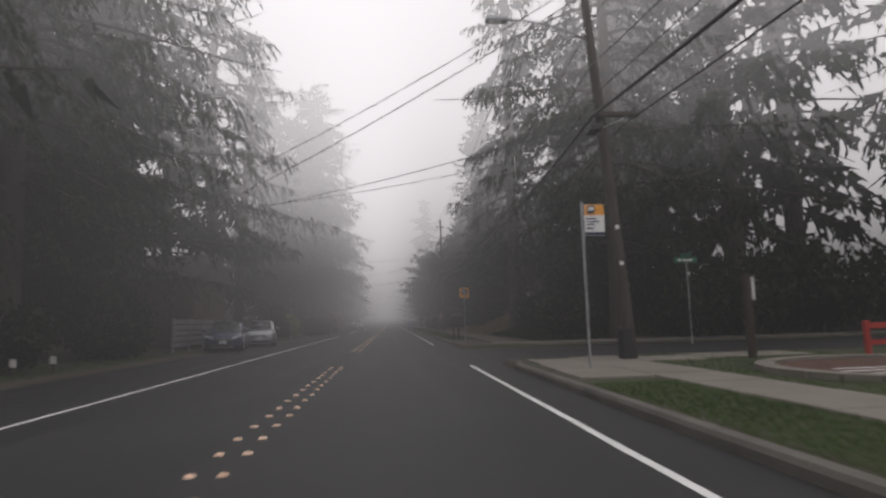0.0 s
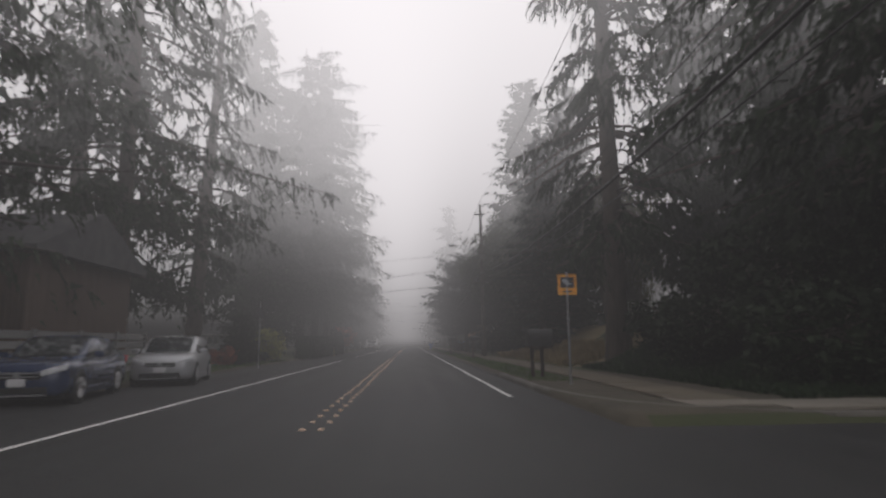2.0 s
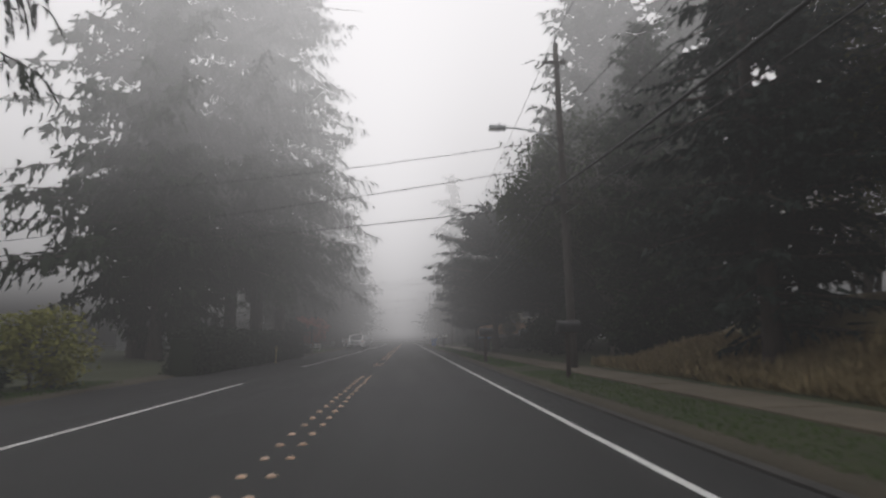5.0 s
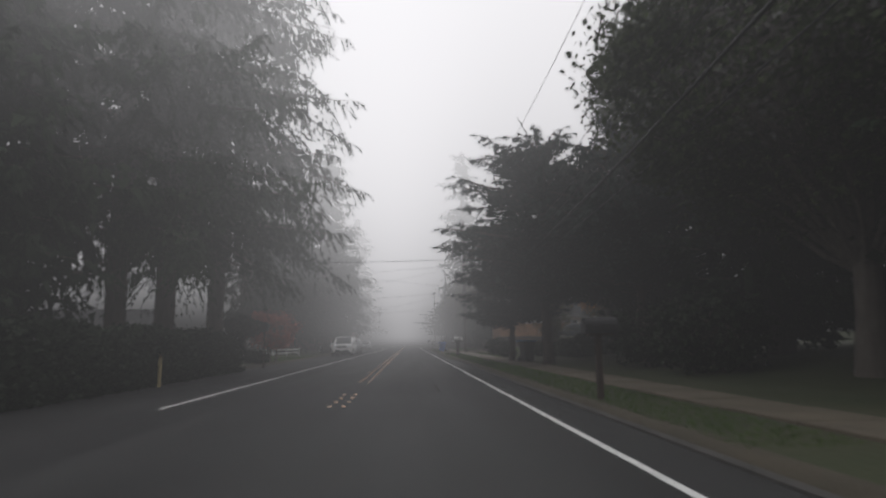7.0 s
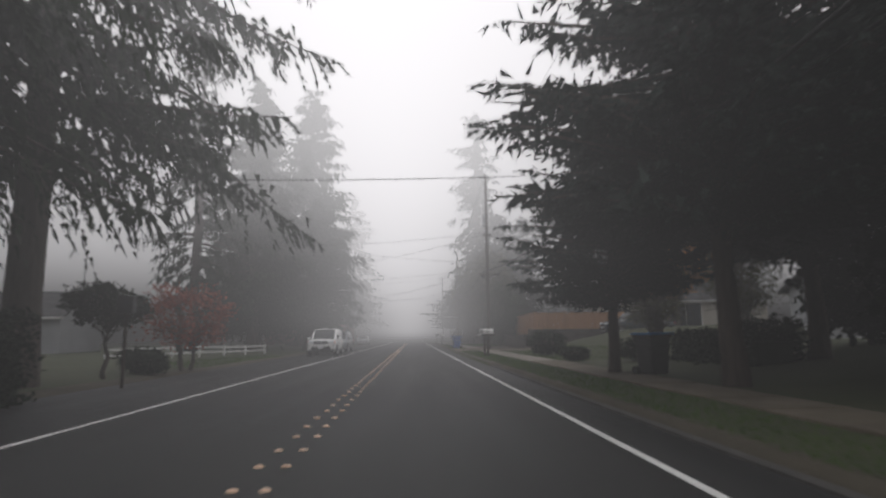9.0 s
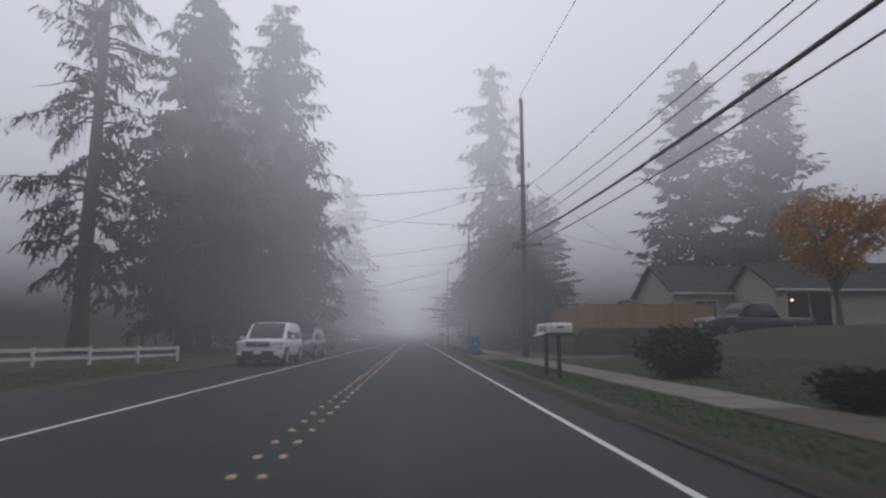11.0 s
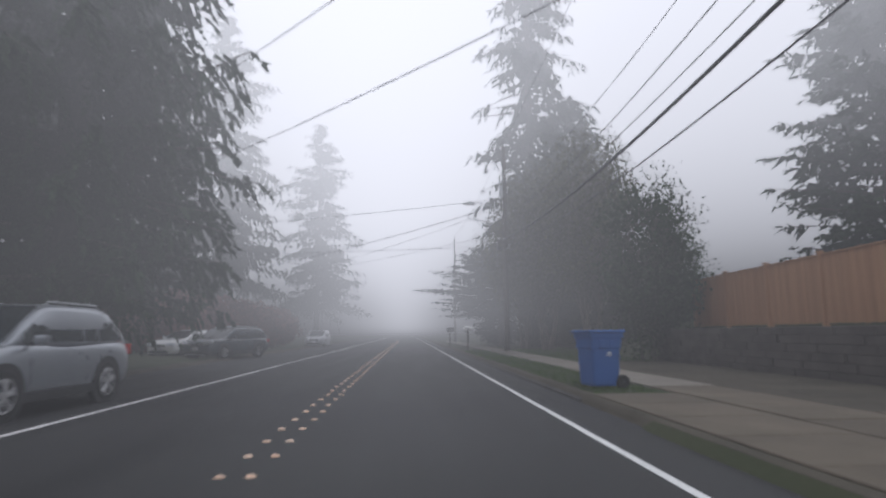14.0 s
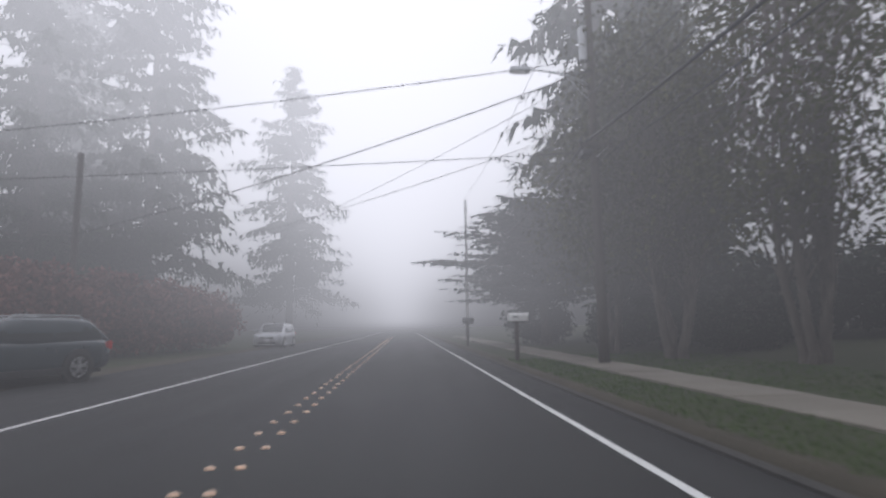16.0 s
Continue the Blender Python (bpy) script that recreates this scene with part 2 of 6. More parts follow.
TYRE = material("tyre_rubber", (0.012, 0.012, 0.012), (0.028, 0.028, 0.027), 0.85, 6, 60, 0.3)
RIM = material("alloy", (0.35, 0.35, 0.36), (0.5, 0.5, 0.5), 0.35, 4, 50, 0, metal=0.7)
HEADLIGHT = material("headlamp_lens", (0.55, 0.57, 0.6), (0.72, 0.74, 0.76), 0.1, 8, 40, 0)
TAILLIGHT = material("red_lens", (0.3, 0.012, 0.012), (0.42, 0.03, 0.025), 0.15, 8, 40, 0)
INDICATOR = material("amber_lens", (0.5, 0.12, 0.05), (0.6, 0.2, 0.1), 0.15, 8, 40, 0)
PLATE = material("number_plate", (0.6, 0.6, 0.62), (0.72, 0.72, 0.74), 0.4, 8, 40, 0)


# ---- mesh helpers ----
def mesh_object(name, V, F, mat, parent=None, label="", smooth=False, mats=None, slots=None):
    me = bpy.data.meshes.new(name)
    me.from_pydata([tuple(v) for v in V], [], [tuple(f) for f in F])
    me.materials.append(mat)
    if smooth:
        me.polygons.foreach_set("use_smooth", [True] * len(me.polygons))
    me.update()
    ob = new(name, me)
    ob.parent = parent
    if label:
        ob["label"] = label
    return ob


def quads_object(name, corners, mat, parent=None, label=""):
    """A mesh of loose slips: corners is an array n x k x 3, k corners each."""
    n, k = corners.shape[:2]
    me = bpy.data.meshes.new(name)
    me.vertices.add(k * n)
    me.vertices.foreach_set("co", np.ascontiguousarray(corners, dtype=np.float32).ravel())
    me.loops.add(k * n)
    me.loops.foreach_set("vertex_index", np.arange(k * n, dtype=np.int32))
    me.polygons.add(n)
    me.polygons.foreach_set("loop_start", np.arange(0, k * n, k, dtype=np.int32))
    me.materials.append(mat)
    me.update(calc_edges=True)
    me.validate()
    ob = new(name, me)
    ob.parent = parent
    if label:
        ob["label"] = label
    return ob


def part(name, bm, mat, parent, label="", smooth=False):
    me = bpy.data.meshes.new(name)
    bmesh.ops.recalc_face_normals(bm, faces=bm.faces)
    if smooth:
        for f in bm.faces:
            f.smooth = True
    bm.to_mesh(me)
    bm.free()
    me.materials.append(mat)
    ob = new(name, me)
    ob.parent = parent
    if label:
        ob["label"] = label
    return ob


def bm_box(x0, x1, y0, y1, z0, z1, bevel=0.0, bm=None):
    bm = bm or bmesh.new()
    r = bmesh.ops.create_cube(bm, size=1.0)
    for v in r["verts"]:
        v.co = Vector((x0 + (v.co.x + 0.5) * (x1 - x0), y0 + (v.co.y + 0.5) * (y1 - y0), z0 + (v.co.z + 0.5) * (z1 - z0)))
    if bevel:
        es = list({e for v in r["verts"] for e in v.link_edges})
        bmesh.ops.bevel(bm, geom=es, offset=bevel, segments=2, affect="EDGES", profile=0.6)
    return bm


def bm_rod(p0, p1, r0, r1=None, seg=10, bm=None):
    bm = bm or bmesh.new()
    p0, p1 = Vector(p0), Vector(p1)
    r1 = r0 if r1 is None else r1
    d = p1 - p0
    m = Matrix.Translation((p0 + p1) / 2) @ d.to_track_quat("Z", "Y").to_matrix().to_4x4()
    bmesh.ops.create_cone(bm, cap_ends=True, segments=seg, radius1=r0, radius2=r1, depth=d.length, matrix=m)
    return bm


def bm_path(points, radius, seg=6, bm=None):
    """A tube along points; radius: one number or one for each point."""
    bm = bm or bmesh.new()
    P = [Vector(p) for p in points]
    R = [radius] * len(P) if isinstance(radius, (int, float)) else [float(r) for r in radius]
    rings = []
    for i, p in enumerate(P):
        t = (P[min(i + 1, len(P) - 1)] - P[max(i - 1, 0)]).normalized()
        u = t.cross(Vector((0.13, 0.2, 1)) if abs(t.z) < 0.9 else Vector((1, 0.1, 0))).normalized()
        w = t.cross(u)
        rings.append([bm.verts.new(p + R[i] * (math.cos(a) * u + math.sin(a) * w)) for a in [2 * math.pi * k / seg for k in range(seg)]])
    for a, b in zip(rings, rings[1:]):
        for k in range(seg):
            bm.faces.new((a[k], a[(k + 1) % seg], b[(k + 1) % seg], b[k]))
    bm.faces.new(rings[0][::-1])
    bm.faces.new(rings[-1])
    return bm


def thing(name, x, y, z, turn=0.0, label="", category="", group="", kind=""):
    ob = new(name)
    ob.empty_display_size = 0.2
    ob.matrix_basis = pose(x, y, z, 0, 0, turn)
    return tagged(ob, label, category, group, kind)


def smooth01(a, b, v):
    t = min(1.0, max(0.0, (v - a) / (b - a)))
    return t * t * (3 - 2 * t)


def lump(lo, up, a0, a1, y):
    return smooth01(lo, up, y) * (1 - smooth01(a0, a1, y))


def ground_z(x, y):
    """Height of the soil: level beside the road, a bank and raised gardens on the right."""
    if x > 2.9:
        z = -0.06 + 0.19 * smooth01(3.0, 3.12, x)
        if 15.9 < y < 25.3:
            street = smooth01(15.9, 16.3, y) * (1 - smooth01(24.9, 25.3, y))
            z = z * (1 - street) - 0.06 * street
        z += 2.1 * smooth01(7.2, 12.5, x) * lump(26.5, 33, 58, 68, y)
        z += 1.5 * smooth01(6.3, 16, x) * lump(97, 103, 113.5, 117, y)
        z = max(z, 0.13 + 1.2 * smooth01(13.5, 17, x) * lump(110, 114, 121.3, 122.3, y)) if 97 < y < 122.4 else z
        z += 1.4 * smooth01(10.0, 11.0, x) * lump(122.6, 122.9, 138, 142, y)
        z += 0.8 * smooth01(6.3, 16, x) * lump(62, 74, 96, 98, y)
        z += 0.9 * smooth01(6.3, 18, x) * smooth01(137, 143, y)
        return z + 0.03 * noise.noise((x * 0.7, y * 0.7, 3)) * smooth01(3.2, 5, x)
    if x < -8.0:
        return -0.06 + 0.12 * smooth01(-8.0, -8.7, x) + 0.35 * smooth01(-9, -20, x) + 0.05 * noise.noise((x * 0.5, y * 0.5, 1)) * smooth01(-8.2, -9.5, x)
    return -0.06


# ---- ground, road, pavement ----
def make_ground():
    xs = [-900, -300, -120, -60, -40, -30, -24, -20, -17, -15, -13, -12, -11, -10, -9.4, -8.9, -8.5, -8.2, -8.0, -6, -2, 2.9, 3.0, 3.06, 3.12, 3.4, 4, 4.6, 5.3, 6, 6.6]
    xs += [7.2 + 0.5 * i for i in range(14)] + [14.5, 16, 18, 21, 25, 30, 40, 60, 120, 300, 900]
    ys = [-600, -120, -40] + [-10 + 1.0 * i for i in range(26)] + [15.9, 16.1, 16.3, 17, 20, 24, 24.9, 25.1, 25.3] + [26 + i for i in range(71)]
    ys += [97 + i * 1.0 for i in range(22)] + [119, 120, 121, 121.8, 122.4, 122.6, 122.9] + [124 + i for i in range(57)] + [185, 190, 200, 220, 260, 340, 600, 1500]
    V = [(x, y, ground_z(x, y)) for y in ys for x in xs]
    n = len(xs)
    F = [(j * n + i, j * n + i + 1, (j + 1) * n + i + 1, (j + 1) * n + i) for j in range(len(ys) - 1) for i in range(n - 1)]
    g = mesh_object("ground", V, F, GROUND, smooth=True)
    g.data.materials.append(DRYBANK)
    g.data.materials.append(DIRT)
    for p in g.data.polygons:
        c = p.center
        if 7.0 < c.x < 13 and 36 < c.y < 63 and noise.noise((c.x * 0.4, c.y * 0.2, 0)) > -0.25:
            p.material_index = 1
        if 3.0 < c.x < 8.2 and 25.5 < c.y < 38 or 3.0 < c.x < 3.5 or 5.9 < c.x < 9.6 and 117 < c.y < 137 or -8.7 < c.x < -8.0:
            p.material_index = 2
    return tagged(g, "damp rough grass and soil beside the road", "ground", kind="structure")


def make_road():
    """Carriageway with both shoulders, and the mouth of the side street, in one slab."""
    bm = bmesh.new()
    top = []
    for y in [-60] + [2 * i for i in range(-10, 8)] + [15.2]:
        top.append((-8.15 + 0.12 * noise.noise((0, y * 0.4, 0)), y, 3.02, y))
    for y in [2 * i + 30 for i in range(0, 80)] + [200, 260, 400]:
        top.append((-8.15 + 0.25 * noise.noise((0, y * 0.4, 0)), y, 3.02, y))
    L = [bm.verts.new((a, y, 0.004 if -50 < y < 300 else 0)) for a, y, b, _ in top]
    R = [bm.verts.new((b, y, 0.0)) for a, y, b, _ in top]
    for i in range(len(top) - 1):
        bm.faces.new((L[i], R[i], R[i + 1], L[i + 1]))
    side = [(3.02, 15.2), (3.3, 15.75), (4.0, 16.1), (70, 16.1), (70, 25.1), (6.2, 25.1), (4.6, 26.0), (3.6, 27.6), (3.02, 30)]
    sv = [bm.verts.new((x, y, 0.0)) for x, y in side]
    bm.faces.new(sv)
    bmesh.ops.remove_doubles(bm, verts=bm.verts, dist=0.001)
    r = bmesh.ops.extrude_face_region(bm, geom=list(bm.faces))
    for v in r["geom"]:
        if isinstance(v, bmesh.types.BMVert):
            v.co.z -= 0.12
    bmesh.ops.recalc_face_normals(bm, faces=bm.faces)
    road = part("road", bm, ASPHALT, None)
    return tagged(road, "worn dark asphalt road with paved shoulders", "road", kind="structure")


def strip(name, x, half, y0, y1, mat, z=0.006, wob=0.01):
    ys = np.arange(y0, y1 + 0.01, 0.5)
    V, F = [], []
    for y in ys:
        w = wob * noise.noise((x, y * 0.8, 2))
        V += [(x - half + w, y, z), (x + half + w * 0.6, y, z), (x - half + w, y, z - 0.005), (x + half + w * 0.6, y, z - 0.005)]
    for i in range(len(ys) - 1):
        a, b = 4 * i, 4 * i + 4
        F += [(a, a + 1, b + 1, b), (a + 2, a, b, b + 2), (a + 1, a + 3, b + 3, b + 1)]
    return mesh_object(name, V, F, mat, road)


def make_backdrop():
    """A pale shell added far out on all sides and above, where rays through the fog end."""
    bm = bmesh.new()
    bmesh.ops.create_uvsphere(bm, u_segments=48, v_segments=24, radius=360)
    for v in bm.verts:
        v.co.y += 80
    for f in bm.faces:
        f.smooth = True
    return tagged(part("backdrop", bm, BACKDROPGREY, None), "pale grey shell added around the fog to close the distance", "sky", kind="structure")


ground = make_ground()
make_backdrop()
road = make_road()
for x, y0, y1 in ((-4.8, -60, 59.4), (-4.8, 69.2, 260), (2.19, -60, 16.2), (2.19, 29.9, 260)):
    strip("edge_line", x, 0.045, y0, y1, WHITELINE)


def make_patches():
    x0, x1, y0, y1 = -1.15, 0.75, 71.9, 74.8
    for a, b, c, d in ((x0, x1, y1 - 0.09, y1), (x0, x1, y0, y0 + 0.09), (x1 - 0.09, x1, y0 + 0.09, y1 - 0.09)):
        mesh_object("seal_line", [(a, c, 0.0095), (b, c, 0.0095), (b, d, 0.0095), (a, d, 0.0095)], [(0, 1, 2, 3)], GRAVEL, road)
    bm = bmesh.new()
    bmesh.ops.create_circle(bm, cap_ends=True, segments=28, radius=0.38, matrix=Matrix.Translation((-0.98, 112.75, 0.0075)))
    part("manhole_cover", bm, PATCH, road)


make_patches()


def dome_mesh():
    bm = bmesh.new()
    n = 10
    rings = [[bm.verts.new((r * math.cos(2 * math.pi * k / n), r * math.sin(2 * math.pi * k / n), z)) for k in range(n)] for r, z in ((0.05, 0.0), (0.044, 0.012), (0.024, 0.02))]
    for a, b in zip(rings, rings[1:]):
        for k in range(n):
            bm.faces.new((a[k], a[(k + 1) % n], b[(k + 1) % n], b[k]))
    bm.faces.new(rings[-1])
    me = bpy.data.meshes.new("marker")
    bm.to_mesh(me)
    bm.free()
    me.materials.append(AMBER)
    return me


# ---- vegetation ----
def tube_arrays(P, R, seg):
    """Vertices and faces of a tube along P (n x 3) with radii R."""
    P = np.asarray(P, float)
    T = np.gradient(P, axis=0)
    T /= np.linalg.norm(T, axis=1)[:, None] + 1e-9
    ref = np.where(np.abs(T[:, 2:3]) < 0.9, np.array([[0.0, 0.0, 1.0]]), np.array([[1.0, 0.0, 0.0]]))
    U = np.cross(T, ref)
    U /= np.linalg.norm(U, axis=1)[:, None] + 1e-9
    W = np.cross(T, U)
    a = 2 * np.pi * np.arange(seg) / seg
    V = P[:, None] + np.asarray(R)[:, None, None] * (np.cos(a)[None, :, None] * U[:, None] + np.sin(a)[None, :, None] * W[:, None])
    n = len(P)
    i, k = np.meshgrid(np.arange(n - 1), np.arange(seg), indexing="ij")
    F = np.stack([i * seg + k, i * seg + (k + 1) % seg, (i + 1) * seg + (k + 1) % seg, (i + 1) * seg + k], -1).reshape(-1, 4)
    return V.reshape(-1, 3), F


def tubes_object(name, tubes, mat, parent, label=""):
    Vs, Fs, off = [], [], 0
    for P, R, seg in tubes:
        V, F = tube_arrays(P, R, seg)
        Vs.append(V)
        Fs.append(F + off)
        off += len(V)
    V, F = np.concatenate(Vs), np.concatenate(Fs)
    me = bpy.data.meshes.new(name)
    me.vertices.add(len(V))
    me.vertices.foreach_set("co", V.astype(np.float32).ravel())
    me.loops.add(F.size)
    me.loops.foreach_set("vertex_index", F.astype(np.int32).ravel())
    me.polygons.add(len(F))
    me.polygons.foreach_set("loop_start", np.arange(0, F.size, 4, dtype=np.int32))
    me.polygons.foreach_set("use_smooth", np.ones(len(F), dtype=bool))
    me.materials.append(mat)
    me.update(calc_edges=True)
    me.validate()
    ob = new(name, me)
    ob.parent = parent
    if label:
        ob["label"] = label
    return ob


def kites(base, along, length, width, rng):
    """Tapered slips: quads from base along a direction, twisted at random."""
    n = len(base)
    along = along / (np.linalg.norm(along, axis=1)[:, None] + 1e-9)
    side = np.cross(along, rng.normal(size=(n, 3)))
    side /= np.linalg.norm(side, axis=1)[:, None] + 1e-9
    mid = base + along * (length * 0.45)[:, None]
    tip = base + along * length[:, None]
    return np.stack([base, mid + side * (width * 0.5)[:, None], tip, mid - side * (width * 0.5)[:, None]], 1)


def slips(base, along, length, width, rng):
    """Pointed triangles from base along a direction, twisted at random."""
    n = len(base)
    along = along / (np.linalg.norm(along, axis=1)[:, None] + 1e-9)
    side = np.cross(along, rng.normal(size=(n, 3)))
    side *= (width * 0.5)[:, None] / (np.linalg.norm(side, axis=1)[:, None] + 1e-9)
    return np.stack([base + side, base - side, base + along * length[:, None]], 1)


def conifer(name, label, seed, height, base, radius, mat, bark=BARK, girth=0.42, step=0.34, per=3, droop=0.5, hang=0.55, slip=0.36, power=0.75, lean=(0, 0), low=0.65, ragged=0.35, pitch=0.1, wide=0.07, gap=0.3, dense=9, fill=1.6, big=0.6, most=1.25, curtain=0.5, bare=0.12, thin=0.0):
    """A fir or cedar at the origin: tapered trunk, drooping limbs in loose whorls, sprays of needles hung along them."""
    rng = np.random.default_rng(seed)
    ob = thing(name, 0, 0, 0, label=label, category="tree")
    zt = np.linspace(-0.3, height, 16)
    wob = np.cumsum(rng.normal(size=(16, 2)) * 0.02, axis=0)
    trunk = np.stack([lean[0] * zt + wob[:, 0], lean[1] * zt + wob[:, 1], zt], 1)
    rad = girth * (1 - np.clip(zt / height, 0, 1)) ** 0.8 + 0.025 + 0.3 * girth * np.exp(-np.clip(zt, 0, None) / 0.5)
    tubes = [(trunk, rad, 12)]
    limbs, sprays = [], []
    z = base
    while z < height - 0.4:
        f = (z - base) / (height - base)
        prof = min(1.0, (low + (1 - low) * min(1, f / 0.22))) * (1 - f) ** power + 0.04
        for _ in range(per):
            a = rng.uniform(0, 2 * np.pi)
            L = radius * prof * (1 + ragged * rng.normal() * 0.55)
            L = min(max(L, 0.25), radius * most)
            o = np.array([np.interp(z, zt, trunk[:, 0]), np.interp(z, zt, trunk[:, 1]), z + rng.uniform(-0.5, 0.5) * min(1, height / 12)])
            d = np.array([np.cos(a), np.sin(a), 0])
            n = max(4, int(L / 1.1) + 2)
            s = np.linspace(0, 1, n)
            rise = pitch + (0.25 * f if f > 0.6 else 0) + rng.normal() * 0.11
            sag = droop * rng.uniform(0.6, 1.5)
            P = o + d * (s * L)[:, None] + np.array([0, 0, 1.0]) * (L * (rise * s - sag * s ** 2 * 0.62 + 0.25 * sag * s ** 4))[:, None]
            P[:, :2] += rng.normal(size=2) * 0.1 * (s ** 2)[:, None] * L
            limbs.append((P, 0.012 + min(0.1, 0.02 * L + 0.01) * (1 - s) ** 0.8, 3))
            if rng.uniform() < thin:
                continue
            m = max(5, int(L / gap * 2.0 * (1 - bare)))
            u = np.concatenate([rng.uniform(bare, 1.0, m), [1.0]])
            c = np.stack([np.interp(u, s, P[:, k]) for k in range(3)], 1)
            side = np.cross(d, [0, 0, 1]) * rng.choice([-1, 1], m + 1)[:, None]
            tl = (0.22 + 0.34 * L * (1.02 - u) ** 0.7) * rng.uniform(0.5, 1.1, m + 1)
            tl[-1] = 0.5
            out = side * rng.uniform(0.4, 1, m + 1)[:, None] + d * rng.uniform(0.3, 1.0, m + 1)[:, None]
            out[:, 2] -= hang * rng.uniform(0, 0.75, m + 1)
            out[-1] = d
            out /= np.linalg.norm(out, axis=1)[:, None]
            for q in range(dense if L > 0.8 else min(dense, 5)):
                w = (q + rng.uniform(0, 1, m + 1)) / dense
                b = c + out * (tl * w)[:, None]
                b[:, 2] -= hang * curtain * tl * w ** 1.6
                dirn = out * rng.uniform(0.3, 1.0, m + 1)[:, None] + rng.normal(size=(m + 1, 3)) * 0.28
                dirn[:, 2] -= hang * rng.uniform(0.3, 1.3, m + 1)
                ln = slip * rng.uniform(0.55, 1.25, m + 1)
                sprays.append(slips(b, dirn, ln, wide * rng.uniform(0.7, 1.4, m + 1), rng))
            k = max(1, int(L * fill))
            u = rng.uniform(bare, 0.9, k)
            b = np.stack([np.interp(u, s, P[:, i]) for i in range(3)], 1) + rng.normal(size=(k, 3)) * [0.16, 0.16, 0.1] * (0.4 + 0.2 * L)
            dirn = d * 0.5 + rng.normal(size=(k, 3)) * 0.6
            dirn[:, 2] -= hang
            sprays.append(slips(b, dirn, big * rng.uniform(0.6, 1.4, k), big * 0.5 * rng.uniform(0.6, 1.3, k), rng))
        z += step * rng.uniform(0.7, 1.3)
    tubes_object("trunk", tubes + limbs, bark, ob)
    quads_object("crown", np.concatenate(sprays), mat, ob)
    return ob


def broadleaf(name, label, seed, height, spread, mat, bark=BARKLIGHT, girth=0.2, trunk_h=2.0, leaves=9000, leaf=0.16, clumps=90, flat=0.5, lop=(0, 0), stems=1, sink=0.35, up=0.0):
    """A leafy tree or bush at the origin: forked limbs that end in clumps of many small leaves, with gaps between them."""
    rng = np.random.default_rng(seed)
    ob = thing(name, 0, 0, 0, label=label, category="tree")
    cz = trunk_h + (height - trunk_h) * (0.5 if trunk_h > 0.4 else 0.4)
    hz = (height - trunk_h) * 0.5
    v = rng.normal(size=(clumps, 3))
    v /= np.linalg.norm(v, axis=1)[:, None]
    rr = (rng.uniform(0.25, 1.0, clumps) ** sink)[:, None]
    c = v * rr * np.array([spread, spread, hz]) * 0.86
    c[:, 2] = np.where(c[:, 2] < 0, c[:, 2] * (1 - 0.3 * flat), c[:, 2])
    c += np.array([lop[0], lop[1], cz])
    c[:, 2] = np.maximum(c[:, 2], 0.15)
    tubes = []
    forks = []
    for i in range(stems):
        a = 2 * np.pi * i / stems + rng.uniform(0, 1)
        off = 0.0 if stems == 1 else 0.18
        p0 = np.array([off * np.cos(a), off * np.sin(a), -0.25])
        p1 = np.array([lop[0] * 0.3 + 2.2 * off * np.cos(a), lop[1] * 0.3 + 2.2 * off * np.sin(a), max(trunk_h, 0.3)])
        p2 = np.array([lop[0] * 0.8 + off * spread * 2 * np.cos(a), lop[1] * 0.8 + off * spread * 2 * np.sin(a), cz + hz * 0.35])
        s = np.linspace(0, 1, 9)[:, None]
        P = (1 - s) ** 2 * p0 + 2 * s * (1 - s) * p1 + s ** 2 * p2
        P[1:-1] += rng.normal(size=(7, 3)) * 0.05 * [1, 1, 0.2]
        tubes.append((P, girth * (1 - 0.8 * s[:, 0]) + 0.3 * girth * np.exp(-np.linspace(0, 8, 9) * 1.5), 9))
        forks.append(P)
    for q in c:
        P = forks[rng.integers(stems)]
        k = rng.integers(3, 9)
        o = P[min(k, 8)]
        s = np.linspace(0, 1, 6)[:, None]
        mid = (o + q) / 2 + np.array([0, 0, 0.12 * np.linalg.norm(q - o)])
        B = (1 - s) ** 2 * o + 2 * s * (1 - s) * mid + s ** 2 * q
        B[1:-1] += rng.normal(size=(4, 3)) * 0.06
        tubes.append((B, 0.01 + girth * 0.22 * (1 - s[:, 0]), 4))
    per = max(4, leaves // clumps)
    size = rng.uniform(0.55, 1.25, clumps)
    cl = (spread + hz) * 0.5 * 1.5 / clumps ** (1 / 3) * size
    g = np.clip(rng.normal(size=(clumps, per, 3)), -1.4, 1.4) * np.array([0.52, 0.52, 0.42]) * cl[:, None, None] + c[:, None]
    g = g.reshape(-1, 3)
    g[:, 2] = np.maximum(g[:, 2], 0.05)
    dirn = rng.normal(size=g.shape) + np.array([0, 0, -0.25 + up])
    quads = kites(g, dirn, leaf * rng.uniform(0.6, 1.4, len(g)), leaf * 0.62 * rng.uniform(0.6, 1.3, len(g)), rng)
    tubes_object("trunk" if trunk_h > 0.4 else "stem", tubes, bark, ob)
    quads_object("crown", quads, mat, ob)
    return ob


def plant_at(ob, x, y, turn=0.0, scale=1.0, tall=1.0, dz=0.0):
    ob.matrix_basis = pose(x, y, ground_z(x, y) + dz, 0, 0, turn) @ Matrix.Diagonal((scale, scale, scale * tall, 1))
    return ob


def another(ob, x, y, turn, scale=1.0, tall=1.0, dz=0.0, label=""):
    c = copy_thing(ob, Matrix.Identity(4))
    plant_at(c, x, y, turn, scale, tall, dz)
    if label:
        c["label"] = label
    return c


FIR_LABEL = "tall dark fir with drooping limbs rising into the fog"
